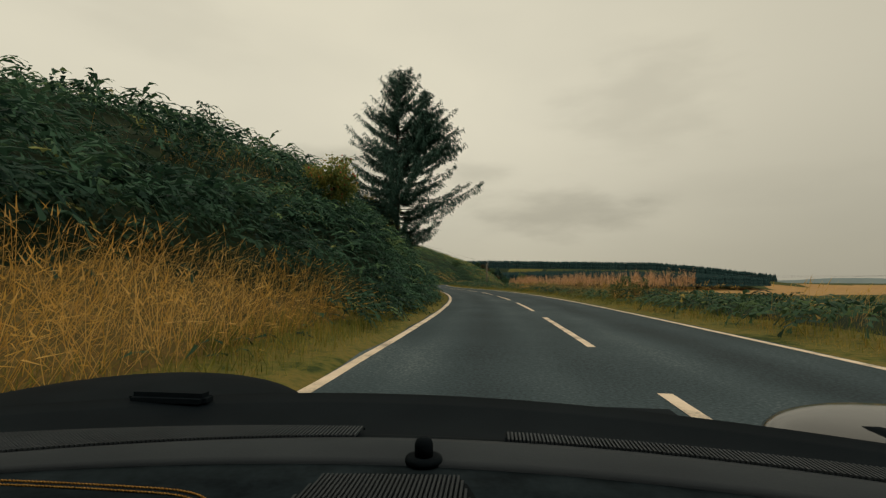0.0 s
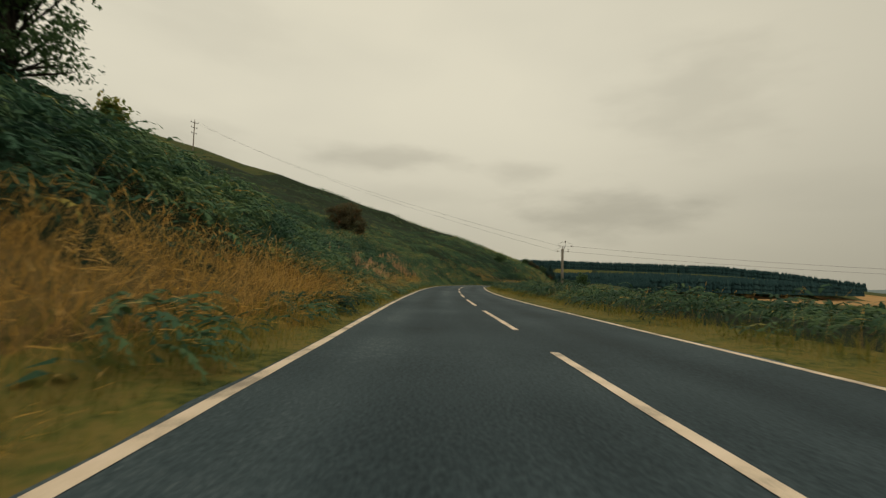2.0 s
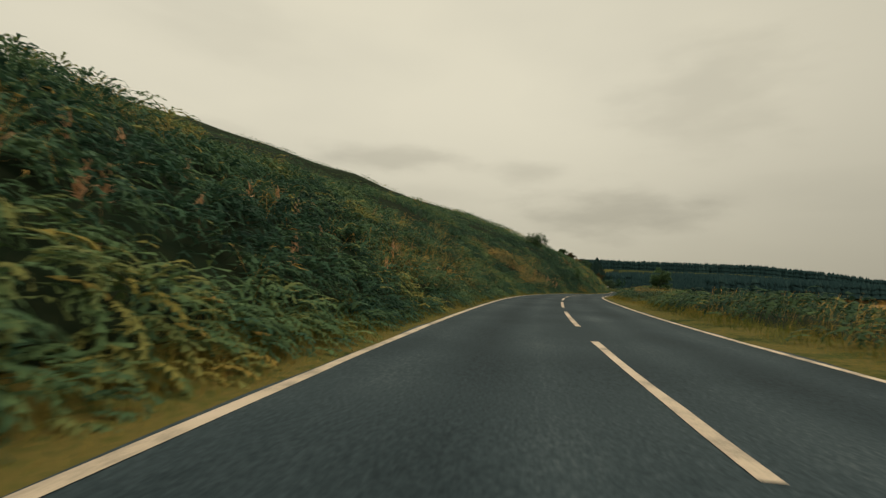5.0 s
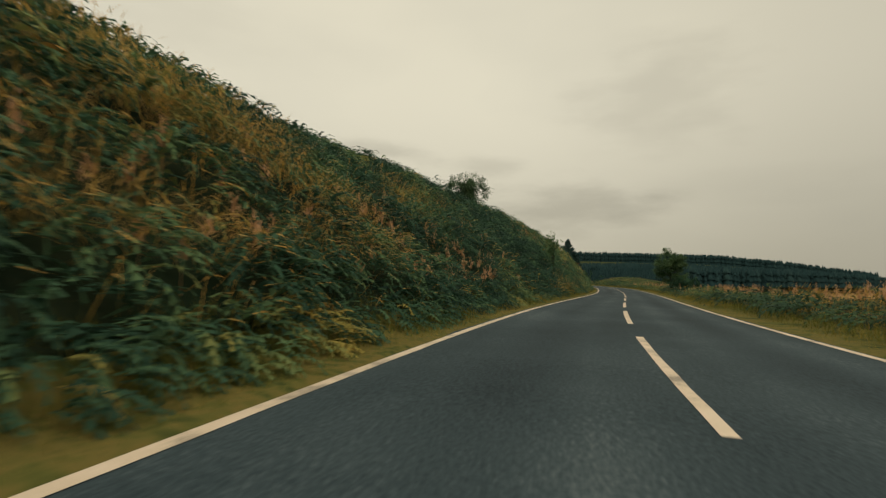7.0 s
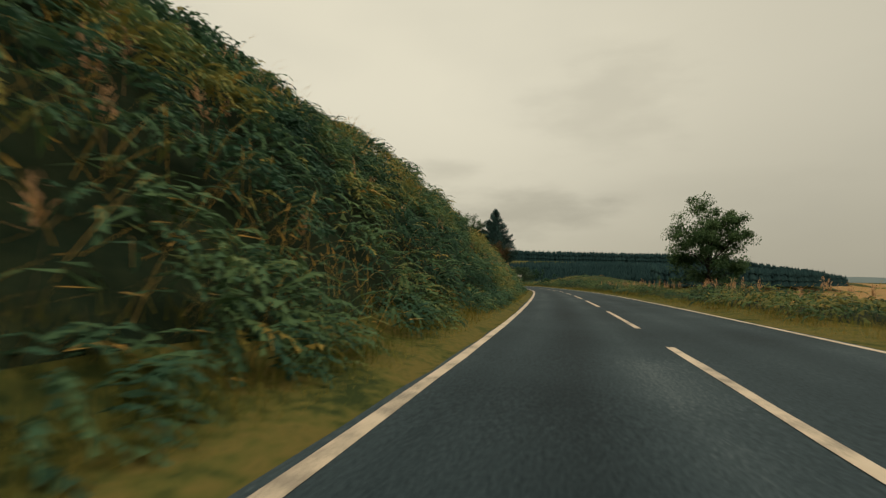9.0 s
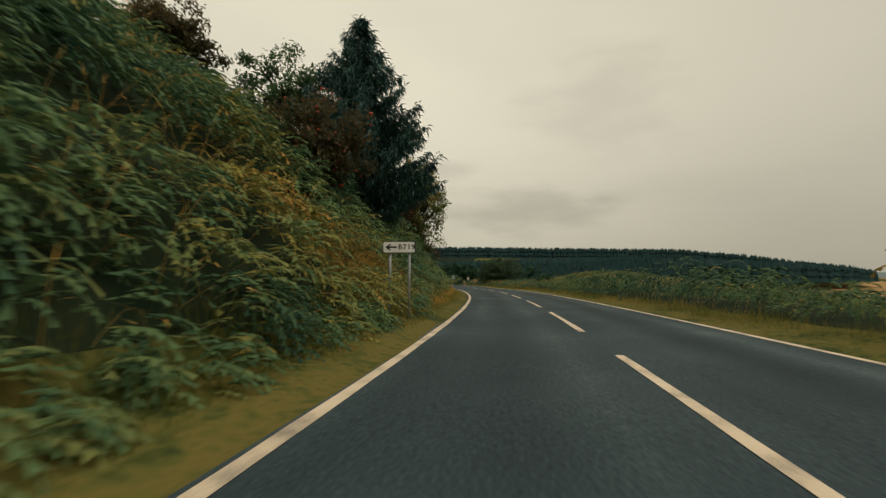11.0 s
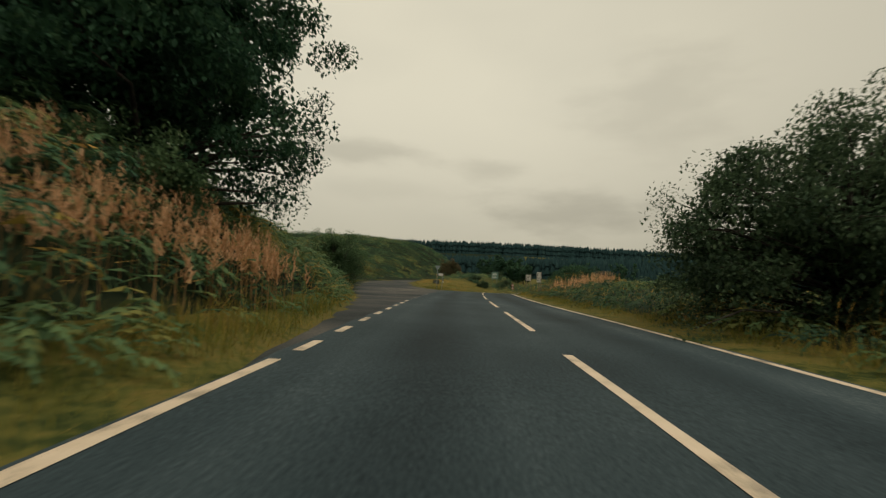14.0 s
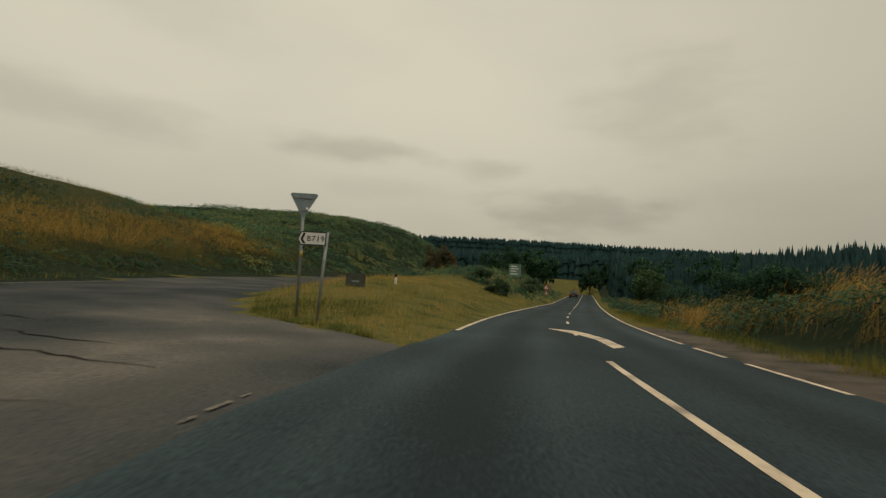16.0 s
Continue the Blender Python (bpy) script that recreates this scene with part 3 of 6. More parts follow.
for i in range(-8, 49):
    line("centre_dash", 9 * i - 6, 9 * i, middle, 0.12, road)
for i in range(5):
    line("centre_dash", 437.5 + 6 * i, 439.5 + 6 * i, 0.0 + 0.02 * i, 0.11, road)
for i in range(12):
    line("centre_dash", 471 + 9 * i, 477 + 9 * i, 0.0, 0.11, road)
for i in range(8):
    line("junction_dash", 377.1 + 2.0 * i, 378.0 + 2.0 * i, lambda q: np.interp(q, [377, 392], [-3.38, -3.8]), 0.12, road, PAINT, 0.008, 0.25)
random.seed(21)


def scraps(s0, d0, s1, d1, fill, width):
    """What is left of a worn painted line: ragged scraps with gaps between."""
    q = s0
    while q < s1:
        w = random.uniform(0.08, 0.34)
        if random.random() < fill:
            line("worn_marking", q, min(q + w, s1), d0 + (d1 - d0) * (q - s0) / (s1 - s0) + random.uniform(-0.04, 0.04), width * random.uniform(0.4, 1.0), road, FADED_PAINT, 0.010, 0.12)
        q += w + random.uniform(0.03, 0.25)


for i in range(5):
    scraps(393.1 + 2.0 * i, -3.8, 394.0 + 2.0 * i, -3.82, 0.8, 0.10)
scraps(403.0, -3.85, 414.0, -3.82, 0.4, 0.09)
scraps(414.0, -3.82, 419.5, -3.85, 0.65, 0.10)
scraps(419.5, -3.85, 428.0, -4.0, 0.45, 0.07)
scraps(421.4, -7.5, 423.2, -8.0, 0.9, 0.16)
scraps(423.4, -8.1, 425.6, -8.7, 0.6, 0.13)
scraps(413.0, -7.2, 415.8, -7.3, 0.7, 0.12)
for s0, d0 in ((403.2, -6.1), (405.4, -6.75), (407.6, -7.4), (409.8, -8.0), (412.2, -8.75), (416.2, -9.6), (420.2, -10.7)):
    scraps(s0, d0, s0 + 1.0, d0 - 0.3, 0.85, 0.13)
for s0, d0, run in ((422.0, -13.95, 0.45), (423.2, -14.4, 0.45), (425.0, -15.3, 0.9)):
    line("worn_marking", s0, s0 + run, lambda q: d0 - 0.43 * (q - s0), 0.12, road, FADED_PAINT, 0.010, 0.3)
line("side_road_line", 433.0, 441.0, lambda q: -18.4 - 0.2 * (q - 433.0), 0.09, side_road, FADED_PAINT, 0.010, 0.5)
# cracks in the worn junction surface
random.seed(12)
for s0, d0, ds, dd, n in ((400, -6.0, 5.0, -1.2, 14), (404.5, -7.4, 3.2, 1.4, 10), (411, -6.2, 0.8, -3.6, 12), (414, -8.6, 7.0, -1.4, 18), (419, -5.2, 1.2, -4.4, 14), (423.5, -6.2, 6.0, -3.2, 18), (428, -5.4, 0.6, -5.5, 16),
                          (406, -4.9, 9.0, -0.6, 18), (417, -11.0, 6.0, 2.2, 16), (426, -10.5, 5.0, -2.0, 14), (409, -9.4, 1.2, 2.2, 10), (421.5, -8.0, 0.9, -4.0, 16), (424.8, -7.5, 0.5, -5.0, 18), (430.5, -9.5, 0.7, -4.2, 16), (432, -13.0, 1.0, -4.0, 14), (416, -6.0, 0.3, -3.0, 12), (418.3, -7.8, -0.4, -2.6, 12), (426.5, -5.0, -0.5, -3.2, 12), (429.2, -7.0, 0.2, -2.6, 10)):
    bm = bmesh.new()
    prev = None
    for i in range(n + 1):
        u = i / n
        ps, pd = s0 + ds * u + random.uniform(-0.12, 0.12), d0 + dd * u + random.uniform(-0.12, 0.12)
        w = random.uniform(0.005, 0.026) * (1 - abs(2 * u - 1) ** 3)
        ends = []
        for k in (-1, 1):
            x, y = flat(ps + k * w * (0.2 + abs(dd) / (abs(ds) + abs(dd))), pd + k * w * (0.2 + abs(ds) / (abs(ds) + abs(dd))))
            ends.append(bm.verts.new((float(x), float(y), float(level(ps, pd)) + 0.004)))
        if prev:
            bm.faces.new((prev[0], ends[0], ends[1], prev[1]))
        prev = ends
    part("crack", bm, CRACK, side_road)
# deflection arrow painted ahead of the junction
bm = bmesh.new()
shaft = [(434.7, 0.70, 0.16), (436.8, 0.60, 0.16), (438.1, 0.28, 0.18), (439.1, -0.1, 0.2), (439.6, -0.75, 0.03)]
prev = None
for s0, d0, w in shaft:
    pa, pb = spot(s0 - w * 1.2, d0 - w), spot(s0 + w * 1.2, d0 + w)
    va, vb = bm.verts.new((pa.x, pa.y, float(level(s0, d0)) + 0.009)), bm.verts.new((pb.x, pb.y, float(level(s0, d0)) + 0.009))
    if prev:
        bm.faces.new((prev[0], va, vb, prev[1]))
    prev = (va, vb)
part("painted_arrow", bm, PAINT, road)

# ---- undergrowth ----
rng = np.random.default_rng(7)


def turn_z(v, a):
    c, s = np.cos(a), np.sin(a)
    return np.stack([v[..., 0] * c - v[..., 1] * s, v[..., 0] * s + v[..., 1] * c, v[..., 2]], -1)


def frond_shape(pairs=8, width=0.19):
    """A bracken frond: an arched midrib with tapering leaflets close together on both sides, lying along +x."""
    u = np.linspace(0.0, 1.0, pairs + 1)
    x, z = 0.98 * u - 0.12 * u ** 3, 0.62 * u - 0.74 * u ** 2
    v, f = [], []
    for i in range(pairs):
        k, m = len(v), (u[i] + u[i + 1]) / 2
        w = width * (1.05 - m) ** 0.75 * min(1.0, 0.35 + m * 2.2)
        tip = x[i + 1] + 0.35 * w
        lo, up = 0.45 * w, 0.06 * math.sin(4.3 * i + 1)
        v += [(x[i], 0, z[i]), (x[i + 1], 0, z[i + 1]), (tip, w, z[i + 1] - lo + up * w), (tip - 0.1 * w, -w, z[i + 1] - lo - up * w)]
        f += [(k, k + 1, k + 2), (k, k + 3, k + 1)]
    return np.array(v), np.array(f)


def plant(shape, pos, yaw, size, lean=None, tint=None, squash=None, ragged=0.0):
    """Copies of a small shape at the places, each turned and scaled: vertices, faces and tint, for one joined mesh."""
    v, f = shape
    n, m = len(pos), len(v)
    p = v[None] * size[:, None, None]
    if ragged:
        p = p + rng.normal(0, ragged, p.shape) * size[:, None, None]
    if squash is not None:
        p = p * np.stack([np.ones(n), np.ones(n), squash], 1)[:, None]
    if lean is not None:
        c, s = np.cos(lean)[:, None], np.sin(lean)[:, None]
        p = np.stack([p[..., 0] * c + p[..., 2] * s, p[..., 1], -p[..., 0] * s + p[..., 2] * c], -1)
    p = turn_z(p, yaw[:, None]) + pos[:, None]
    faces = (f[None] + (np.arange(n) * m)[:, None, None]).reshape(-1, 3)
    return p.reshape(-1, 3), faces, np.repeat(tint if tint is not None else rng.random(n), m)


def join(sets):
    vs, fs, ts, o = [], [], [], 0
    for v, f, t in sets:
        vs.append(v)
        fs.append(f + o)
        ts.append(t)
        o += len(v)
    return np.concatenate(vs), np.concatenate(fs), np.concatenate(ts)


def scatter(count, s0, s1, d0, d1, keep):
    s = rng.uniform(s0, s1, count)
    d = rng.uniform(d0, d1, count)
    k = keep(s, d) > rng.random(count)
    return s[k], d[k]


FRONDS_NEAR = frond_shape(6, 0.155)
FRONDS_MID = frond_shape(4, 0.15)
FRONDS_FAR = frond_shape(3, 0.12)


def fern_tint(s, d, top, n):
    yellow = 0.55 * vnoise(s / 5.0, d / 3.0, 13) + 0.45 * vnoise(s / 1.1, d / 0.9, 22)
    warm = np.interp(s, [40, 62, 68, 86, 100, 130, 150, 200, 210, 228, 242, 258, 287, 296, 306, 345], [0.0, 0.2, 0.45, 0.4, 0.15, 0.3, 0.36, 0.3, 0.3, 0.3, 0.4, 0.42, 0.45, 0.35, 0.15, 0.1])
    warm = warm * (1 - smooth(202, 208, s) * smooth(234, 226, s))
    base = np.interp(s, [-15, 10, 30, 50, 70, 150, 200, 214, 224, 236, 262, 290, 310, 340, 349, 362, 400], [0.09, 0.09, 0.20, 0.22, 0.22, 0.22, 0.17, 0.13, 0.21, 0.24, 0.28, 0.33, 0.35, 0.42, 0.33, 0.34, 0.38])
    brown = smooth(0.60, 0.78, 0.7 * vnoise(s / 3.6, d / 2.0, 34) + 0.3 * vnoise(s / 0.8, d / 0.7, 35)) * np.minimum(1, 1.4 * warm)
    return np.clip(0.27 * brown + base + 0.16 * (top - 0.3) + rng.normal(0, 0.06, n) + np.minimum(0.12 + 0.45 * warm, 0.34) * (1 - 0.7 * smooth(302, 308, s) * smooth(352, 340, s)) * smooth(0.60 - 0.16 * warm, 0.80 - 0.14 * warm, yellow), 0, 1)


def tussocks(cs, cd, across, tall, fronds, size, shape, tint, wind=0.45, sway=1.0):
    """Clumps of bracken: in each one arching fronds stand out from a raised middle, square to the slope, all swept a little by the wind."""
    m = len(cs)
    k = rng.choice(m, m * fronds, p=size ** -1.7 / np.sum(size ** -1.7))
    n = len(k)
    u = np.sqrt(rng.random(n))
    phi = rng.uniform(0, 6.283, n)
    R, H = across[k], tall[k]
    dx, dy = np.cos(phi), np.sin(phi)
    fall = np.clip((height(cs, cd - 0.5) - height(cs, cd + 0.5)), -1.2, 2.2)
    flat_part = (1 / np.sqrt(1 + fall ** 2))[k]
    fall = fall[k]
    out = 0.08 + H * (1.0 - 0.55 * u ** 2) * rng.uniform(0.75, 1.08, n)
    ox = 0.62 * R * u * dx * flat_part + out * fall * flat_part
    oy = 0.62 * R * u * dy
    base = at(cs, cd, 0.0)[k]
    h = np.interp(cs, ST, HEAD)[k]
    base[:, 0] += ox * np.cos(h) - oy * np.sin(h)
    base[:, 1] += ox * np.sin(h) + oy * np.cos(h)
    base[:, 2] += out * flat_part - 0.62 * R * u * dx * flat_part * fall
    yaw = h + np.arctan2(dy + sway * math.sin(wind) + rng.normal(0, 0.25, n), dx + sway * math.cos(wind) + rng.normal(0, 0.25, n))
    lean = 0.45 * u - 0.12 + rng.normal(0, 0.2, n)
    own = np.clip(tint[k] + rng.normal(0, 0.075, n) + 0.45 * (rng.random(n) > 0.985), 0, 1)
    return plant(shape, base, yaw, size[k] * rng.uniform(0.7, 1.2, n), lean, own, None, 0.016)


def jittered(s0, s1, a0, a1, step):
    """Places on an uneven grid."""
    g, q = np.meshgrid(np.arange(s0, s1, step), np.arange(a0, a1, step), indexing="ij")
    return (g + rng.uniform(-0.48, 0.48, g.shape) * step).ravel(), np.maximum(q + rng.uniform(-0.48, 0.48, g.shape) * step, a0).ravel()


sets = []
for a0, a1, step, fronds, size, shape, tall, s1 in ((0.05, 3.4, 1.1, 46, 0.88, FRONDS_NEAR, 1.0, 404), (3.4, 8.0, 1.2, 38, 0.92, FRONDS_MID, 1.0, 404), (8, 16, 1.5, 28, 1.1, FRONDS_FAR, 1.0, 430), (16, 42, 2.2, 16, 1.5, FRONDS_FAR, 1.1, 580), (42, 110, 4.0, 12, 1.6, FRONDS_FAR, 0.8, 470)):
    s, a = jittered(-14, s1, a0, a1, step)
    a = np.where(a < 3.4, 3.4 * (a / 3.4) ** 1.35, a)
    d = -(a + toe(s))
    bare = (s > 404) & (s < 478) & (a < 70) & (a > 0.5 + 30 * smooth(418, 404, s))
    k = (rng.random(len(s)) > 1.15 * straw_patch(s, d)) & ~bare & ~((litter(s) > 0.5) & (a < 0.05 + 0.4 * (litter(s) > 0.8) + 0.3 * vnoise(s / 1.3, s * 0, 18))) & (rng.random(len(s)) > 0.06)
    k &= ~((s > 395) & (a > 40)) & ~((s > 378) & (a < 0.8))
    k &= ~((s > 365) & (s < 382) & (a < 2.6) & (rng.random(len(s)) < 0.8))
    s, a, d = s[k], a[k], d[k]
    n = len(s)
    low = np.clip(0.45 + a / 1.6, 0.45, 1)
    lush = np.interp(s, [-15, 30, 60, 100, 205, 225, 262, 300, 310, 400], [1.0, 1.0, 0.7, 0.64, 0.62, 0.64, 0.68, 0.75, 0.85, 0.78])
    big = rng.uniform(0.45, 1.25, n) * (0.75 + 0.5 * vnoise(s / 4.0, a / 3.0, 20))
    sets.append(tussocks(s, d, step * rng.uniform(0.75, 1.15, n), tall * big * low * lush, fronds, size * (0.7 + 0.3 * low) * (0.22 + 0.78 * lush), shape, fern_tint(s, d, rng.random(n), n) + (0.12 if a0 >= 16 else 0.0)))
# smaller fronds close to the ground between the clumps
s = rng.uniform(-14, 404, 44000)
a = 9.0 * rng.random(len(s)) ** 1.25
d = -(a + toe(s))
k = (rng.random(len(s)) > straw_patch(s, d)) & ~((litter(s) > 0.5) & (a < 0.3 * (litter(s) > 0.8) + 0.3 * vnoise(s / 1.3, s * 0, 18)))
s, a, d = s[k], a[k], d[k]
n = len(s)
sets.append(plant(FRONDS_FAR, at(s, d, rng.uniform(0.0, 0.35, n) * np.minimum(1, 0.3 + a)), np.interp(s, ST, HEAD) + rng.normal(0.3, 0.8, n), rng.uniform(0.4, 0.8, n), rng.normal(0.1, 0.3, n), fern_tint(s, d, rng.random(n), n), None, 0.02))
# the bracken hill past the junction
s, a = jittered(452, 586, 0.6, 48, 2.0)
k = rng.random(len(s)) < smooth(452, 468, s - 0.5 * a)
s, a = s[k], a[k]
d, n = -(a + toe(s)), len(s)
tan = smooth(0.45, 0.7, vnoise(s / 6.0, a / 3.0, 65)) * smooth(14, 5, a)
sets.append(tussocks(s, d, rng.uniform(1.5, 2.3, n), rng.uniform(0.3, 1.0, n) * (0.5 + 0.5 * smooth(1, 8, a)), 28, rng.uniform(0.9, 1.4, n), FRONDS_FAR, np.clip(0.22 + 0.30 * tan + 0.2 * vnoise(s / 7.0, a / 5.0, 68) + rng.normal(0, 0.06, n), 0, 1), 0.3, 0.5))
# low green growth at the foot of the grazed slope, and scattered clumps higher up
s, a = jittered(404, 472, 0.2, 15, 1.1)
k = rng.random(len(s)) < np.where(a < 1.7, 0.8, 0.10 + 0.5 * smooth(0.55, 0.75, vnoise(s / 4.5, a / 2.5, 69)) * smooth(5, 8, a))
s, a = s[k], a[k]
d, n = -(a + toe(s)), len(s)
sets.append(tussocks(s, d, rng.uniform(0.8, 1.2, n), np.where(a < 1.7, 0.35, 0.6) * rng.uniform(0.6, 1.2, n), 22, rng.uniform(0.45, 0.75, n), FRONDS_MID, np.clip(0.17 + 0.12 * rng.random(n), 0, 1), 0.3, 0.5))
s, a = jittered(470, 532, 4.5, 24, 1.5)
k = (a < side_inner(s) - 1.2) & (rng.random(len(s)) < 0.85 * smooth(468, 478, s))
s, a = s[k], a[k]
n = len(s)
sets.append(tussocks(s, -a, rng.uniform(1.1, 1.7, n), rng.uniform(0.3, 1.0, n), 20, rng.uniform(0.6, 0.95, n), FRONDS_FAR, np.clip(0.2 + 0.4 * smooth(0.5, 0.75, vnoise(s / 4.0, a / 2.5, 71)) + rng.normal(0, 0.06, n), 0, 1), 0.3, 0.5))
bracken = soup("bracken", *join(sets)[:2], FROND, tint=join(sets)[2])
tagged(bracken, "dense green bracken with browning fronds on the roadside bank", "bracken", kind="stuff")


def right_cover(s):
    """Height of the hedge of bracken and brambles along the right verge."""
    return np.interp(s, [-15, 4, 14, 20, 48, 54, 110, 116, 134, 142, 185, 208, 214, 230, 234, 240, 250, 284, 292, 326, 344, 372, 392, 398, 416, 424, 432, 445, 600],
                     [0.55, 0.6, 0.6, 0.35, 0.4, 1.0, 1.1, 0.45, 0.45, 0.95, 1.1, 1.0, 0.85, 0.9, 1.0, 1.0, 0.9, 0.75, 1.3, 1.3, 0.75, 0.7, 0.6, 0.85, 0.9, 1.1, 0.8, 0.7, 0.8])


sets = []
for d0, d1, step, fronds, size, shape in ((4.8, 9.6, 1.25, 22, 0.72, FRONDS_MID), (9.6, 14.5, 1.8, 18, 0.95, FRONDS_FAR), (14.5, 36, 3.0, 14, 1.5, FRONDS_FAR)):
    s, d = jittered(-14, 520, d0, d1, step)
    cover = right_cover(s)
    bushy = smooth(0.2, 0.75, vnoise(s / 3.2, d / 2.4, 14))
    k = (rng.random(len(s)) < 0.25 + 0.8 * cover * (0.45 + 0.75 * bushy)) & ~((s > 427) & (s < 441) & (d < 7))
    s, d, cover, bushy = s[k], d[k], cover[k], bushy[k]
    n = len(s)
    tall = np.where((s > 425) & (d > 8), 0.6, 1.0) * cover * (0.25 + 0.75 * bushy) * rng.uniform(0.6, 1.15, n) * (0.8 + 0.4 * smooth(284, 298, s)) * (1.0 if d0 < 9 else 0.6)
    yellow = smooth(0.45, 0.75, vnoise(s / 6.0, d / 3.0, 15))
    ripe = np.interp(s, [-15, 100, 180, 212, 228, 262, 300, 335, 395, 415, 425], [0.1, 0.1, 0.2, 0.3, 0.42, 0.35, 0.22, 0.2, 0.34, 0.3, 0.05])
    tint = 0.24 + 0.03 * smooth(320, 345, s) * (s < 425) + ripe * yellow + 0.14 * smooth(7, 12, d) * (s > 300) + rng.normal(0, 0.06, n)
    sets.append(tussocks(s, d, step * rng.uniform(0.75, 1.1, n), tall, fronds, size * (0.75 + 0.35 * bushy), shape, np.clip(tint, 0, 1), 2.9, 0.5))
hedge = soup("bracken_hedge", *join(sets)[:2], BRAMBLE, tint=join(sets)[2])
tagged(hedge, "bracken and bramble thicket along the field side verge", "bracken", kind="stuff")

# tall dry grass: thin windblown stems with a drooping seed head
STEM = (np.array([(0, -0.0035, 0), (0, 0.0035, 0), (0.16, -0.002, 0.55), (0.16, 0.003, 0.55), (0.34, 0.0, 0.90), (0.26, -0.009, 0.76), (0.26, 0.009, 0.77), (0.40, 0.0, 0.94)]),
        np.array([(0, 1, 3), (0, 3, 2), (2, 3, 4), (5, 7, 6)]))


def stems(s, d, h0, h1, lean=0.3, tint=0.7):
    n = len(s)
    gust = 0.7 * (vnoise(s / 2.5, d / 2.0, 28) - 0.5)
    yaw = np.interp(s, ST, HEAD) - 0.35 + gust + rng.normal(0, 0.7, n)
    return plant(STEM, at(s, d, 0.0), yaw, rng.uniform(h0, h1, n), rng.normal(lean, 0.25, n) + gust * 0.5, np.clip(rng.normal(tint, 0.17, n), 0, 1))


dense = [rng.uniform(q0, q1, int((q1 - q0) * 480)) for q0, q1 in ((-14, 7), (46, 65), (86, 105), (210, 224), (66, 82), (335, 347), (361, 371))]
s = np.concatenate([rng.uniform(-14, 400, 100000), rng.uniform(404, 472, 50000), *dense])
a = np.where(s > 402, rng.uniform(0, 10, len(s)), rng.uniform(-0.1, 9, len(s)) * rng.random(len(s)) ** 0.4)
d = -(a + toe(s))
k = rng.random(len(s)) < straw_patch(s, d)
s, d = s[k], d[k]
sets = [stems(s, d, 0.45, 1.1, 0.6, np.where(s < 402, 0.36 + 0.09 * smooth(8, 40, s) + 0.5 * vnoise(s / 1.5, d / 1.2, 39), np.interp(-d - toe(s), [0, 2.2, 3.6, 10], [0.02, 0.05, 0.58, 0.5])))]
# the right side: where the thicket is thin, and in front of the taller bank near the junction
s = np.concatenate([rng.uniform(-14, 470, 80000), rng.uniform(414, 452, 6000)])
d = 4.75 + 5 * rng.random(len(s)) ** 1.5
thin = np.where(np.arange(len(s)) < 80000, 1 - np.clip(right_cover(s) - 0.15, 0, 0.9), 0.9)
k = (rng.random(len(s)) < thin * (0.06 + 0.94 * smooth(0.45, 0.7, vnoise(s / 3.5, d / 2.0, 16)))) & ~((s > 426) & (s < 441) & (d < 6.0)) & ~((s > 404) & (s < 412) & (d < 6.5))
s, d = s[k], d[k]
sets.append(stems(s, d, 0.45, 1.05, 0.15, 0.6))
# the dry bank right of the road past the junction
s = rng.uniform(431, 500, 20000)
d = 5.6 + 13 * rng.random(len(s)) ** 1.2
k = (rng.random(len(s)) < 0.05 + 0.95 * smooth(0.45, 0.68, vnoise(s / 4.0, d / 2.5, 61))) & ~((s < 441) & (d < 6.3))
s, d = s[k], d[k]
sets.append(stems(s, d, 0.6, 1.35, 0.25, 0.42))
s, d = scatter(9000, 110, 134, 5.3, 9.0, lambda q, e: smooth(0.3, 0.55, vnoise(q / 3.0, e / 1.6, 74)))
sets.append(stems(s, d, 0.6, 1.15, 0.2, 0.5))
s, d = scatter(7000, 172, 190, -9.0, -5.2, lambda q, e: 0.9 * smooth(0.42, 0.6, vnoise(q / 2.6, e / 1.3, 75)))
v, f, t = stems(s, d, 0.6, 1.1, 0.8, 0.8)
v[:, 2] += 0.45
sets.append((v, f, t))
s, d = scatter(9000, 178, 212, 5.3, 9.0, lambda q, e: 0.7 * smooth(0.4, 0.65, vnoise(q / 3.0, e / 1.6, 74)))
sets.append(stems(s, d, 0.6, 1.15, 0.2, 0.5))
s, d = scatter(2600, 299, 305.5, -6.4, -4.6, lambda q, e: smooth(298.5, 301, q) * 0.9)
sets.append(stems(s, d, 0.5, 1.0, 0.4, 0.6))
s, d = scatter(9000, 418, 437, 5.6, 10.0, lambda q, e: smooth(0.38, 0.6, vnoise(q / 2.2, e / 1.6, 73)) * (e > np.where(q > 426, 6.4, 5.6)))
sets.append(stems(s, d, 0.7, 1.5, 0.2, 0.45))
# bent dead grass among the bracken
s = rng.uniform(70, 303, 60000)
a = rng.uniform(0.1, 9, len(s))
d = -(a + toe(s))
warm = np.interp(s, [70, 100, 150, 200, 225, 255, 300], [0.3, 0.5, 0.8, 0.9, 0.6, 0.7, 0.3]) * (1 - 0.92 * smooth(198, 206, s) * smooth(236, 226, s))
k = rng.random(len(s)) < warm * smooth(0.52, 0.74, 0.7 * vnoise(s / 3.6, d / 2.0, 34) + 0.3 * vnoise(s / 0.8, d / 0.7, 35))
s, d = s[k], d[k]
v, f, t = stems(s, d, 0.7, 1.25, 0.75, 0.66)
v[:, 2] += 0.3
sets.append((v, f, t))
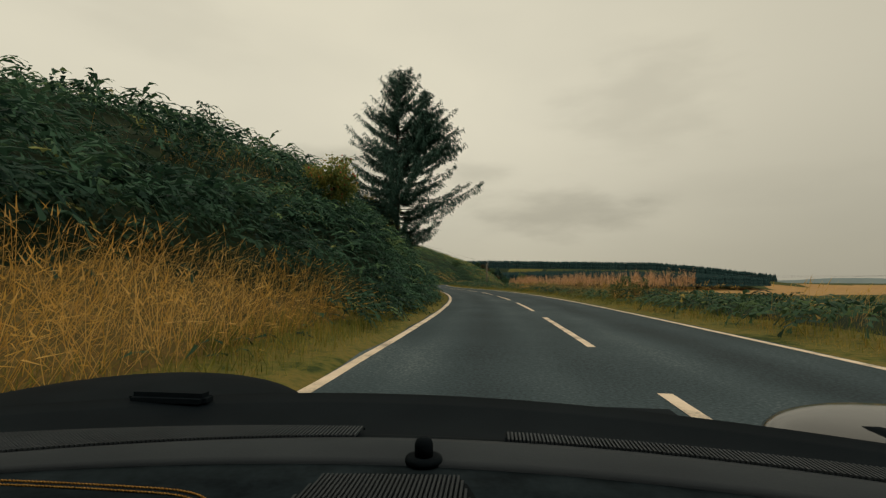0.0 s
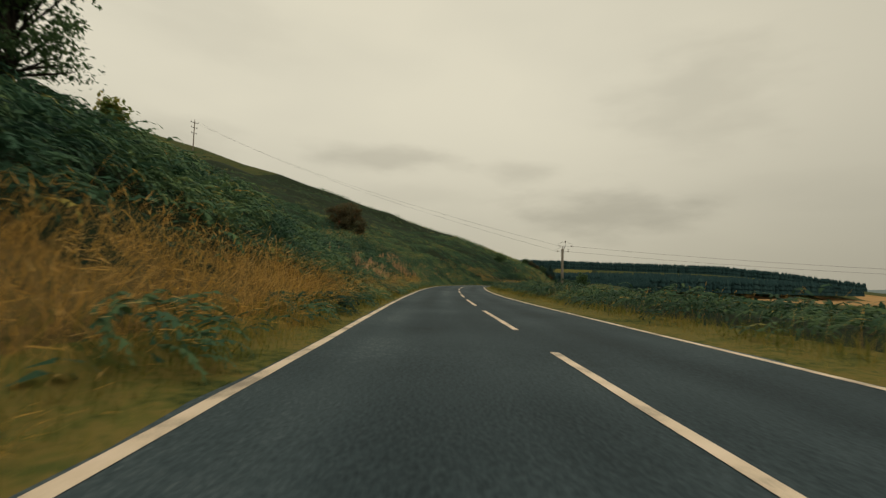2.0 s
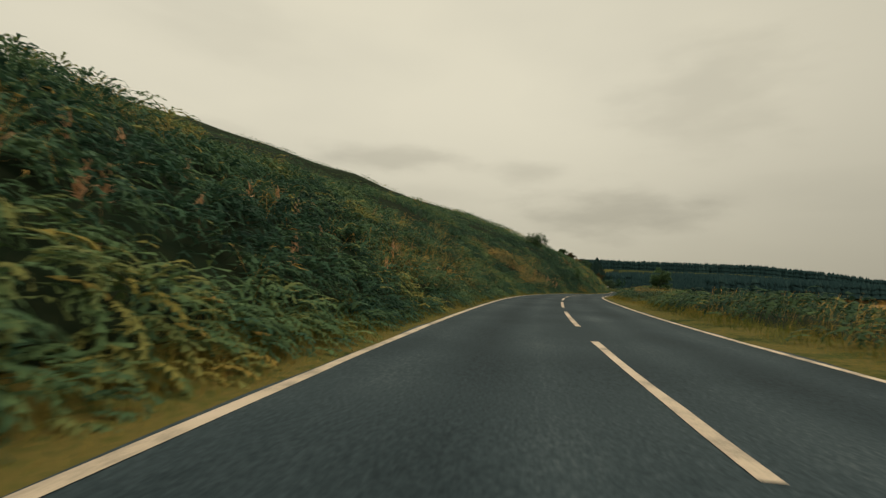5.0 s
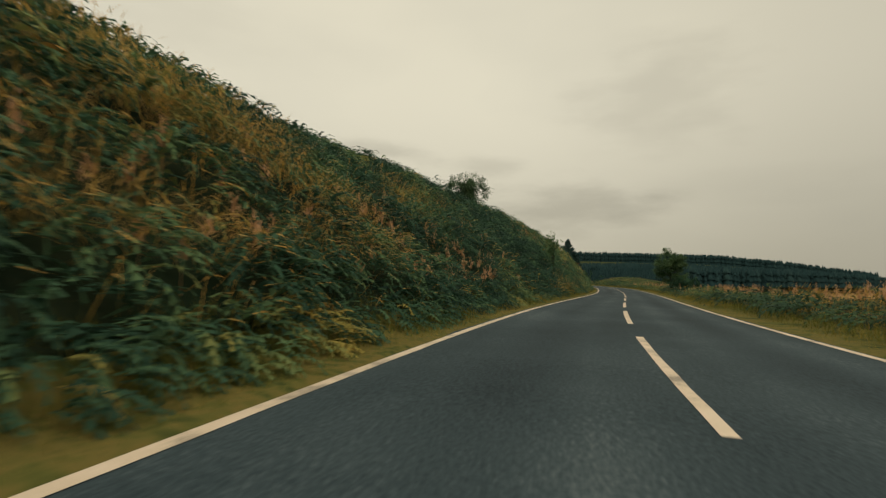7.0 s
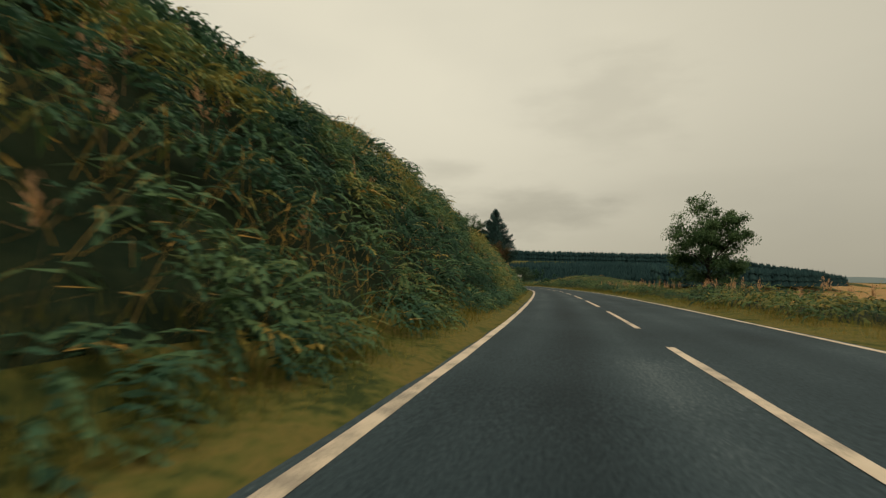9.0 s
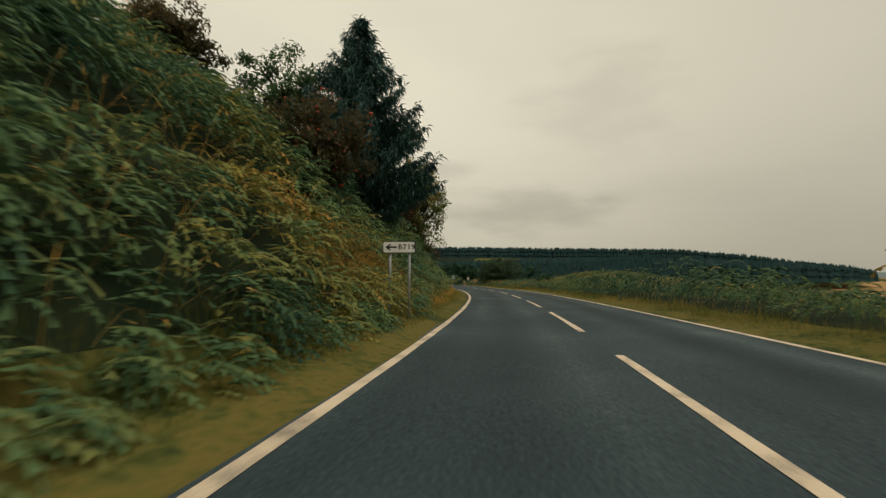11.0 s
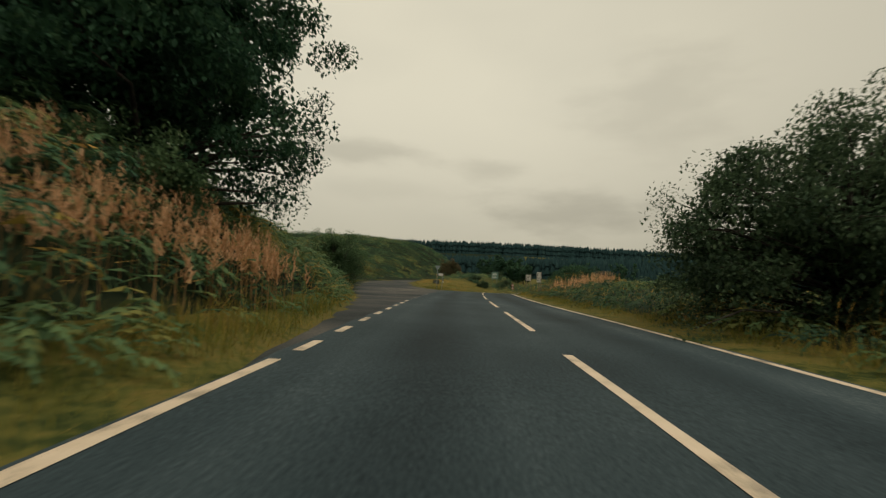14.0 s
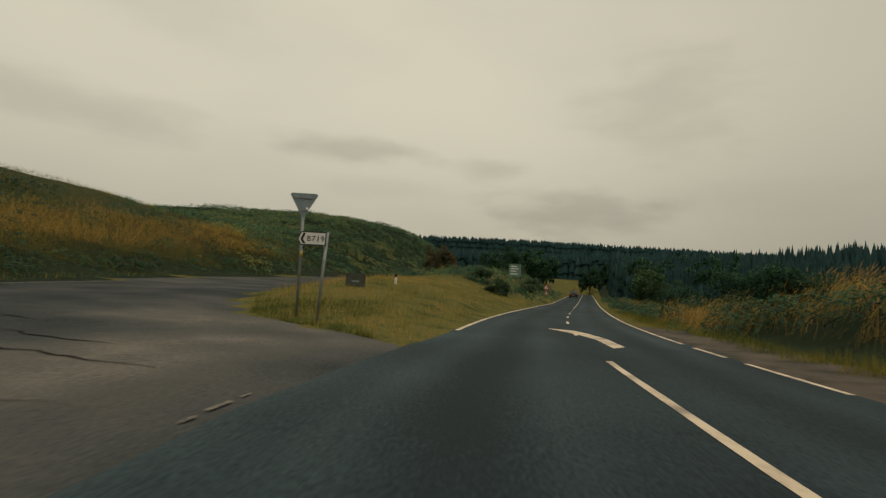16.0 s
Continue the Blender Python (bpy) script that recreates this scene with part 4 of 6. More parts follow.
# dead stalks on the short brown grass at the bank's foot
s = np.concatenate([rng.uniform(25, 50, 11000), rng.uniform(304, 346, 34000)])
d = -(toe(s) - 0.7 + 1.9 * rng.random(len(s)))
sets.append(stems(s, d, 0.15, 0.55, 0.7, 0.5))
v, f, t = join(sets)
straw = soup("tall_grass", v, f, STRAW, tint=t)
tagged(straw, "tall ochre dry grass in loose windblown tufts", "grass", kind="stuff")

# short verge grass on both sides and on the island
SHORT = (np.array([(0, -0.018, 0), (0, 0.018, 0), (0.45, 0.0, 0.9)]), np.array([(0, 1, 2)]))
s = np.concatenate([rng.uniform(-14, 470, 300000), rng.uniform(432, 470, 30000)])
left = rng.random(len(s)) < 0.62
d = np.where(left, -(3.4 + (toe(s) - 2.9) * rng.random(len(s))), 3.25 + 1.9 * rng.random(len(s)))
k = ~(left & (s > 374) & (-d > side_inner(s) - 0.1) & (-d < side_outer(s) + 0.05)) & ~((~left) & (s > 427) & (s < 445) & (d < 3.9 + 0.6 * vnoise(s / 0.7, d, 72)))
s, d = s[k], d[k]
n = len(s)
edge = smooth(3.3, 4.3, np.abs(d))
verge = soup("verge_grass", *plant(SHORT, at(s, d, -0.01), rng.uniform(0, 6.28, n), rng.uniform(0.10, 0.27, n) * (0.4 + 1.0 * edge) * (0.6 + 0.9 * vnoise(s / 1.2, d / 0.8, 24)), rng.normal(0.1, 0.45, n), None)[:2], BLADE,
             tint=np.repeat(np.clip(rng.normal(0.36, 0.18, n) + 0.75 * (0.6 * vnoise(s / 3.5, d / 1.0, 17) + 0.4 * vnoise(s / 0.9, d / 0.6, 25) - 0.5) + 0.15 * (1 - edge) + ((s > 430) & (d < 0)) * (0.06 + 0.62 * smooth(0.3, 1.6, np.minimum(-d - 3.5, side_inner(s) + d)) * smooth(0.3, 0.6, vnoise(s / 3.0, d / 2.0, 66))), 0, 1), 3))
# the grazed slope beside the side road: green at its foot, ochre tufts above, brown and green further up
s = rng.uniform(402, 486, 120000)
a = 60 * rng.random(len(s)) ** 1.6
d = -(a + toe(s))
dry = smooth(0.40, 0.62, 0.6 * vnoise(s / 7.0, a / 3.0, 62) + 0.4 * vnoise(s / 1.9, a / 1.2, 63)) * smooth(1.6, 3.2, a) * np.interp(a, [3, 7, 14, 60], [1.0, 1.0, 0.7, 0.5])
k = (rng.random(len(s)) < 0.45 + 0.55 * dry) & (-d > side_outer(s) + 0.1)
s, d, a, dry = s[k], d[k], a[k], dry[k]
n = len(s)
# dark tussocks round the feet of the signs on the island
ts = rng.uniform(432.6, 438.5, 5000)
td = -np.minimum(side_inner(ts) - 0.15, 5.6 + 4.2 * rng.random(5000) ** 0.8)
k = rng.random(5000) < smooth(0.35, 0.6, vnoise(ts / 1.1, td / 1.1, 67))
ts, td = ts[k], td[k]
s, d, a, dry, n = np.append(s, ts), np.append(d, td), np.append(a, 0 * ts), np.append(dry, 0 * ts), n + len(ts)
gv2, gf2, gt2 = plant(SHORT, at(s, d, -0.02), np.interp(s, ST, HEAD) + rng.normal(0.2, 1.2, n), rng.uniform(0.22, 0.55, n) * (0.7 + 0.5 * dry) * (1 + 0.006 * a) * (1 - 0.5 * smooth(12, 30, a)), rng.normal(0.35, 0.4, n), np.clip(0.06 + 0.55 * dry + rng.normal(0, 0.12, n), 0, 1))
tagged(soup("slope_grass", gv2, gf2, BLADE, tint=gt2), "rough green and ochre grass on the slope beside the side road", "grass", kind="stuff")
tagged(verge, "short yellowing grass along both road edges", "grass", kind="stuff")


def seed_spikes(s, d, hmin, hmax):
    """Willowherb gone to seed: a leafy stalk under a fluffy tapering spike."""
    n = len(s)
    base, h = at(s, d, 0.0), rng.uniform(hmin, hmax, n)
    stalk = plant((np.array([(0, -0.01, 0), (0, 0.01, 0), (0.03, 0, 1.0)]), np.array([(0, 1, 2)])), base, rng.uniform(0, 6.28, n), h, rng.normal(0, 0.1, n), np.full(n, 0.25))
    out = [stalk]
    fl = (np.array([(0, -0.02, 0), (0, 0.02, 0.02), (0.12, 0.012, 0.17), (0.10, -0.025, 0.15)]), np.array([(0, 1, 2), (0, 2, 3)]))
    for i in range(22):
        z = 0.55 + 0.45 * (i + rng.random(n)) / 22
        p = base + np.stack([rng.normal(0, 0.03, n), rng.normal(0, 0.03, n), h * z], 1)
        out.append(plant(fl, p, rng.uniform(0, 6.28, n), 0.72 * (1.2 - 0.85 * (z - 0.55) / 0.45) * rng.uniform(0.7, 1.3, n), rng.normal(0, 0.4, n), np.clip(rng.normal(0.72, 0.2, n), 0, 1)))
    return out


sets = []
for s0, s1, d0, d1, count, h0, h1 in ((18, 51, 5.6, 8.5, 800, 0.9, 1.5), (74, 86, -8.0, -5.0, 130, 0.8, 1.3), (93, 102, -8.0, -5.2, 330, 0.8, 1.3), (110, 150, -10.0, -5.2, 80, 0.7, 1.1), (108, 136, 5.4, 8.0, 40, 0.7, 1.1), (176, 205, -8.0, -5.0, 170, 0.6, 1.0),
                                      (185, 232, 6.0, 9.0, 160, 0.7, 1.1), (226, 262, -12, -5.0, 160, 0.6, 1.0), (262, 291, -12.5, -5.2, 850, 0.8, 1.3), (365, 374, -9.4, -5.6, 620, 1.0, 1.7), (371, 382, -8.2, -4.9, 560, 0.9, 1.5),
                                      (405, 414, 5.8, 9.5, 380, 0.9, 1.5), (417, 428, 6.5, 9.5, 24, 0.8, 1.2), (240, 300, 5.6, 9.0, 120, 0.8, 1.2)):
    hs, hd = rng.uniform(s0, s1, count), rng.uniform(d0, d1, count)
    k = rng.random(count) < smooth(0.3, 0.7, vnoise(hs / 3.0, hd / 2.0, 26)) + 0.25
    sets += seed_spikes(hs[k], hd[k], h0, h1)
herb = soup("willowherb", *join(sets)[:2], SEED, tint=join(sets)[2])
tagged(herb, "pinkish tan willowherb gone to fluffy seed", "wildflower", kind="stuff")


# ---- trees ----
LEAF = (np.array([(0, 0, 0), (0.5, 0.28, 0.06), (1.0, 0, -0.05), (0.5, -0.28, 0.06)]), np.array([(0, 1, 2), (0, 2, 3)]))


def limb(bm, p0, p1, r0, r1, bend=0.12, sides=6):
    p0, p1 = Vector(p0), Vector(p1)
    d = (p1 - p0).length
    mid = (p0 + p1) / 2 + Vector((random.uniform(-1, 1), random.uniform(-1, 1), random.uniform(0, 1))) * d * bend
    tube(bm, [p0, (p0 * 0.45 + mid * 0.55), mid * 0.6 + p1 * 0.4, p1], [r0, r0 * 0.75 + r1 * 0.25, r0 * 0.4 + r1 * 0.6, r1], sides)


def leafy_tree(name, s, d, tall, wide, mat, label, category="tree", leaves=6000, leaf=0.13, trunk=0.12, low=0.15, clumps=60, flat_top=1.0, berries=0, sink=0.0, sparse=0.21, stems=1, low_spread=0.0, inner=1.0):
    """A broadleaf tree or bush: forked tapering stems, limbs out to clumps, and a crown of single leaves in those clumps."""
    random.seed(int(s * 10 + abs(d) * 7))
    r = np.random.default_rng(int(s * 10 + abs(d) * 7))
    root = empty_at(name, spot(s, d, -0.05 - sink))
    cz, rz = tall * (1 + low) / 2, tall * (1 - low) / 2
    u = r.normal(size=(clumps, 3))
    u /= np.linalg.norm(u, axis=1)[:, None]
    rad = r.random(clumps) ** 0.4
    lump = 0.72 + 0.5 * vnoise(u[:, 0] * 2.3 + s, u[:, 1] * 2.3 + u[:, 2] * 1.7, 21)
    spread = np.where(u[:, 2] < 0, 1 + low_spread * np.abs(u[:, 2]) ** 1.5, 1.0)
    c = u * (rad * lump)[:, None] * np.stack([wide * spread, wide * spread, np.full(clumps, rz * flat_top)], 1) + np.array([0, 0, cz])
    bm = bmesh.new()
    top = Vector((0.04 * wide, -0.03 * wide, tall * 0.72))
    for k in range(stems):
        off = Vector((random.uniform(-1, 1), random.uniform(-1, 1), 0)) * (0.12 * wide if stems > 1 else 0)
        limb(bm, off, top + off * 3, trunk, trunk * 0.3, 0.05, 8)
    for i in range(0, clumps, 2):
        z = min(tall * 0.7, max(tall * low * 0.7, c[i][2] * 0.55))
        limb(bm, (top.x * z / tall, top.y * z / tall, z), c[i], trunk * 0.38 * (1 - 0.6 * z / tall), 0.012, 0.15, 5)
    part("trunk", bm, BARK, root)
    per = max(8, int(leaves * 1.25) // clumps)
    n = clumps * per
    g = r.normal(size=(clumps, per, 3))
    g *= (r.random((clumps, per, 1)) ** 0.45) * 1.75 / np.linalg.norm(g, axis=2)[..., None]
    g = g * np.array([1, 1, 0.75]) * (sparse * wide ** 0.55 * (0.6 + 0.7 * r.random((clumps, 1, 1))))
    pos = (c[:, None] + g).reshape(-1, 3)
    pos[:, 2] = np.maximum(pos[:, 2], 0.12)
    # random tint per leaf and clump, plus top light painted as paler upper leaves
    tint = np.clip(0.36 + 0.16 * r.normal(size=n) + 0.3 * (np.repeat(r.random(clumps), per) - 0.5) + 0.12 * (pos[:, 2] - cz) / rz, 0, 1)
    deep = np.clip(1.15 - np.sqrt((pos[:, 0] / wide) ** 2 + (pos[:, 1] / wide) ** 2 + ((pos[:, 2] - cz) / rz) ** 2), 0, 1)
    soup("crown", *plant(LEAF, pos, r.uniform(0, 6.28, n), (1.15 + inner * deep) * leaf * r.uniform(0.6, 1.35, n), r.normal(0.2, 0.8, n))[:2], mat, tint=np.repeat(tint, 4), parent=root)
    if berries:
        ball = bmesh.new()
        bmesh.ops.create_icosphere(ball, subdivisions=1, radius=0.5)
        bv = np.array([v.co for v in ball.verts])
        bf = np.array([[v.index for v in f.verts] for f in ball.faces])
        ball.free()
        q = pos[r.integers(0, n, berries)] * np.array([1.03, 1.03, 1]) + r.normal(size=(berries, 3)) * 0.05
        fruit = soup("berries", *plant((bv, bf), q, r.uniform(0, 6, berries), r.uniform(0.06, 0.13, berries))[:2], BERRY, parent=root)
        tagged(fruit, kind="stuff")
    tagged(root, label, category)
    return root


def conifer(name, s, d, tall, wide, mat, label, seed, sag=0.25, second=0.0, bare=0.08, gap=0.34, lop=0.0, skirt=0.0):
    """A spruce: tapering trunk, whorls of boughs that droop and turn up at the tip, hung with needle sprays."""
    random.seed(seed)
    r = np.random.default_rng(seed)
    root = empty_at(name, spot(s, d, -0.1))
    bm = bmesh.new()
    tube(bm, [(0, 0, 0), (0.03, 0.02, tall * 0.3), (-0.03, 0.02, tall * 0.7), (0, 0, tall)], [0.20, 0.15, 0.07, 0.012], 10)
    stems = [(0.0, 0.0, 0.0, tall)]
    if second:
        tube(bm, [(0, 0, tall * 0.42), (second * 0.7, 0, tall * 0.55), (second, 0.1, tall * 0.88)], [0.09, 0.07, 0.012], 8)
        stems.append((second, 0.1, tall * 0.5, tall * 0.88))
    spots, dirs = [], []
    for sx, sy, z0, z1 in stems:
        z = z0 + (z1 - z0) * bare
        while z < z1 - 0.1:
            q = (z1 - z) / (z1 - z0)
            reach = wide * (q ** (0.85 if skirt else 0.95)) * (1.0 if z0 == 0 else 0.45) * (min(1, 0.7 + 2.0 * (z - z0) / tall) if not skirt else min(1, 0.16 + z / skirt))
            for k in range((10 if skirt else 7) if q > 0.3 else 5):
                a = random.uniform(0, 2 * math.pi)
                if skirt and z0 == 0 and math.cos(a) < 0.15:
                    reach = wide * q ** 0.78 * min(1, 0.5 + 3.0 * z / tall)
                elif skirt and z0 == 0:
                    reach = wide * q ** 0.78 * min(1, 0.14 + z / skirt)
                    if k > 6:
                        continue
                L = reach * (random.uniform(0.5, 1.15) if skirt else random.uniform(0.75, 1.08)) * (1 + lop * math.cos(a))
                up = random.uniform(0.02, 0.22) + 0.55 * (1 - q) ** 2
                pts = []
                for i in range(5):
                    u = i / 4
                    pts.append(Vector((sx + math.cos(a) * L * u, sy + math.sin(a) * L * u, z + L * (up * u - sag * u * (1 - u) * 1.6 + 0.16 * u ** 3))))
                if L > 0.7:
                    tube(bm, pts, [0.035, 0.028, 0.02, 0.012, 0.004], 4)
                steps = max(3, int(L / 0.11))
                for i in range(steps):
                    u = 0.12 + 0.88 * (i + random.random()) / steps
                    j = min(3, int(u * 4))
                    p = pts[j].lerp(pts[j + 1], u * 4 - j)
                    for _ in range(7 if skirt else 10):
                        spots.append(p)
                        dirs.append(a + random.choice((-1, 1)) * random.uniform(0.2, 1.3))
            z += gap * random.uniform(0.6, 1.1) * (0.55 + 0.6 * q)
    part("trunk", bm, BARK, root)
    pos, yaw = np.array(spots), np.array(dirs)
    n = len(pos)
    spray = (np.array([(0, 0, 0), (0.4, 0.085, -0.02), (1.0, 0.0, -0.16), (0.45, -0.075, 0.04)]), np.array([(0, 1, 2), (0, 2, 3)]))
    soup("foliage", *plant(spray, pos + r.normal(size=(n, 3)) * 0.07, yaw, r.uniform(0.14, 0.42, n), r.normal(0.55, 0.45, n))[:2], mat, tint=np.repeat(np.clip(r.normal(0.4, 0.2, n), 0, 1), 4), parent=root)
    tagged(root, label, "conifer")
    return root


conifer("spruce_tree", 31.5, -7.1, 15.0, 7.4, NEEDLE, "dark open-branched spruce with a forked top on the bank", 3, 0.12, 2.0, 0.05, 0.46, 0.14, 5.0)
conifer("blue_spruce", 310, -7.6, 9.1, 4.5, NEEDLE_BLUE, "dense blue-green young spruce above the bracken bank", 5, 0.10, 0.0, 0.03, 0.30)

RB = "rowan tree with red berries and yellowing leaves on the bank"
leafy_tree("rowan_tree", 14.7, -7.9, 3.0, 1.15, ROWAN, RB, leaves=2200, leaf=0.11, berries=60, clumps=34, low=0.2, trunk=0.06)
leafy_tree("rowan_tree", 34.5, -9.8, 4.2, 2.4, ROWAN, RB, leaves=5200, leaf=0.14, berries=120, clumps=60, sink=1.0)
leafy_tree("rowan_tree", 41.0, -9.2, 4.4, 2.3, ROWAN, RB, leaves=6500, leaf=0.13, berries=420, clumps=56)
leafy_tree("rowan_bush", 46.6, -8.3, 3.8, 2.2, ROWAN, "berry-laden rowan bush beside the bracken bank", "bush", leaves=9000, leaf=0.11, berries=420, clumps=80, low=0.0, sink=0.5)
leafy_tree("ash_tree", 57, -10.6, 4.2, 1.7, ASH, "pale green young ash tree on the bank", leaves=5200, leaf=0.09, clumps=60)
leafy_tree("ash_tree", 62.5, -12.4, 1.9, 0.6, ROWAN, "small yellowing ash sapling on the bank", leaves=420, leaf=0.14, clumps=18)
leafy_tree("rowan_bush", 105, -15.0, 5.6, 2.9, RUSSET, "dark russet rowan bush on the bracken hillside", "bush", leaves=20000, leaf=0.12, clumps=150, low=-0.05, berries=60, sink=2.2, low_spread=0.5, sparse=0.18)
leafy_tree("hawthorn_bush", 228, -16.7, 3.8, 2.6, WILLOW, "rounded hawthorn bush on the hill crest", "bush", leaves=8000, leaf=0.11, clumps=80, low=-0.05, sink=0.4)
leafy_tree("rowan_sapling", 219, -5.75, 3.9, 0.75, ASH, "slender upright rowan sapling in the bracken", "sapling", leaves=300, leaf=0.15, clumps=26, trunk=0.022, low=0.4, sparse=0.3, sink=0.0)
leafy_tree("hawthorn_bush", 300, -20.0, 3.8, 2.2, WILLOW, "rounded hawthorn bush on the hill crest", "bush", leaves=6000, leaf=0.13, clumps=50, low=0.1)
leafy_tree("rowan_bush", 303.5, -17.0, 3.6, 2.0, RUSSET, "dark russet rowan bush on the bracken hillside", "bush", leaves=6000, leaf=0.12, clumps=50, low=0.1)
leafy_tree("hawthorn_bush", 307, -14.2, 3.2, 1.8, RUSSET, "brownish hawthorn bush on the bank crest", "bush", leaves=5000, leaf=0.12, clumps=44, low=0.1)
leafy_tree("birch_tree", 311, -11.2, 5.2, 2.5, WILLOW, "light green birch tree behind the spruce", leaves=7000, leaf=0.13, clumps=60, low=0.1)
leafy_tree("rowan_bush", 304, -7.4, 3.2, 1.7, RUSSET, "russet rowan bush beside the spruce", "bush", leaves=5200, leaf=0.11, clumps=46, low=0.05, berries=90)
leafy_tree("hawthorn_bush", 313.5, -9.0, 4.4, 2.2, RUSSET, "dark hawthorn bush behind the spruce", "bush", leaves=7000, leaf=0.12, clumps=70, low=0.0)
leafy_tree("hawthorn_bush", 318, -8.9, 4.6, 2.2, OAK, "dark green hawthorn bush between spruce and rowan", "bush", leaves=7000, leaf=0.12, clumps=70, low=0.0)
leafy_tree("rowan_tree", 324.5, -6.9, 7.7, 2.5, ROWAN, RB, leaves=12000, leaf=0.12, berries=260, clumps=100, low=0.12, sink=0.5)
leafy_tree("rowan_bush", 322.3, -7.8, 3.2, 1.7, RUSSET, "russet rowan bush below the taller rowan", "bush", leaves=5000, leaf=0.11, clumps=46, low=0.0, berries=120)
leafy_tree("rowan_bush", 331, -6.1, 2.9, 1.0, RUSSET, "thin twiggy rowan bush in the bracken", "bush", leaves=1100, leaf=0.075, clumps=30, low=0.25, berries=12, trunk=0.025, stems=4)
leafy_tree("oak_tree", 383.4, -10.5, 9.4, 5.7, OAK, "broad dark green oak tree with a low crown", leaves=62000, leaf=0.10, inner=1.6, trunk=0.30, flat_top=0.92, clumps=360, low=-0.02, sink=1.7, sparse=0.165, low_spread=0.7)
leafy_tree("willow_bush", 383.6, 8.3, 6.1, 5.6, SALLOW, "large rounded grey-green willow bush by the verge", "bush", leaves=52000, leaf=0.07, inner=2.0, trunk=0.10, clumps=460, low=-0.12, sparse=0.145, stems=5, sink=0.3, low_spread=0.4)
leafy_tree("bank_bush", 379.6, -7.4, 2.0, 1.3, WILLOW, "low green shrub among willowherb on the bank", "bush", leaves=5200, leaf=0.07, clumps=46, low=-0.2, trunk=0.03)
leafy_tree("willow_bush", 412.0, -13.2, 5.5, 2.6, WILLOW, "grey-green willow bush beside the junction", "bush", leaves=26000, leaf=0.075, inner=1.6, clumps=190, low=-0.1, stems=4, trunk=0.06, sink=0.7, sparse=0.19)
leafy_tree("willow_bush", 416.6, -13.9, 4.7, 2.1, WILLOW, "grey-green willow bush beside the junction", "bush", leaves=20000, leaf=0.075, inner=1.6, clumps=150, low=-0.05, stems=4, trunk=0.05, sparse=0.19)
for s, d, h, w in ((469, -7.2, 1.6, 1.5), (476, -10.5, 2.0, 1.8), (484, -6.4, 1.7, 1.6), (497, -7.0, 2.4, 2.0), (505, -11, 2.6, 2.2)):
    leafy_tree("bank_bush", s, d, h, w, SALLOW, "low dark scrub bush on the bank past the junction", "bush", leaves=2400, leaf=0.14, clumps=36, low=-0.2, trunk=0.04)
for s, d, h, w in ((446, 8.8, 1.7, 1.7), (455, 9.6, 2.1, 2.0), (464, 8.4, 1.9, 1.7), (474, 11.0, 2.4, 2.1), (441, 12.5, 1.9, 1.9), (449, 15.0, 1.6, 1.6), (458, 13.5, 2.0, 1.9), (434, 9.2, 1.9, 1.5), (434.5, 11.8, 1.9, 1.7), (428.5, 10.0, 2.1, 1.6), (424.5, 9.4, 1.9, 1.4), (421, 8.0, 1.5, 1.2), (430.5, 8.4, 1.4, 1.2), (418, 9.2, 1.8, 1.4)):
    leafy_tree("bank_bush", s, d, h, w, OAK, "dark green bush in dry grass on the bank", "bush", leaves=2400, leaf=0.13, clumps=40, low=-0.2, trunk=0.04)
leafy_tree("valley_tree", 482, 8.2, 5.2, 2.7, WILLOW, "rounded green tree on the verge past the bend", leaves=6000, leaf=0.16, clumps=60, low=0.0, trunk=0.1)
leafy_tree("gorse_bush", 429.2, -20.2, 2.8, 2.0, OAK, "dark gorse bush at the foot of the slope", "bush", leaves=9000, leaf=0.09, clumps=40, low=-0.2, trunk=0.03)
leafy_tree("lone_tree", 274, 10.0, 7.6, 3.0, ASH, "lone rounded field tree in the hedge line", leaves=16000, leaf=0.13, clumps=90, low=0.04)
leafy_tree("field_bush", 243, 6.6, 1.9, 1.6, OAK, "low dark bramble bush by the field verge", "bush", leaves=6500, leaf=0.10, clumps=50, low=-0.2, trunk=0.03)
for s, d, h, w in ((342, 10.1, 1.7, 1.5), (338, 10.4, 1.4, 1.4), (335, 12.2, 1.7, 1.6), (353, 9.0, 1.6, 1.7)):
    leafy_tree("field_bush", s, d, h, w, OAK, "low dark bramble bush by the field verge", "bush", leaves=3200, leaf=0.10, clumps=40, low=-0.2, trunk=0.03)
leafy_tree("verge_shrub", 21.5, 6.6, 1.2, 1.0, WILLOW, "low green shrub among tall willowherb", "bush", leaves=2000, leaf=0.10, clumps=30, low=-0.2, trunk=0.03)
leafy_tree("hillside_bush", 514, -27.5, 7.6, 4.4, RUSSET, "dark rounded bush on the far hillside", "bush", leaves=5000, leaf=0.22, clumps=50, low=0.0)
leafy_tree("hillside_bush", 526, -18, 3.8, 2.6, OAK, "dark rounded bush on the far hillside", "bush", leaves=4000, leaf=0.22, clumps=44, low=0.0)
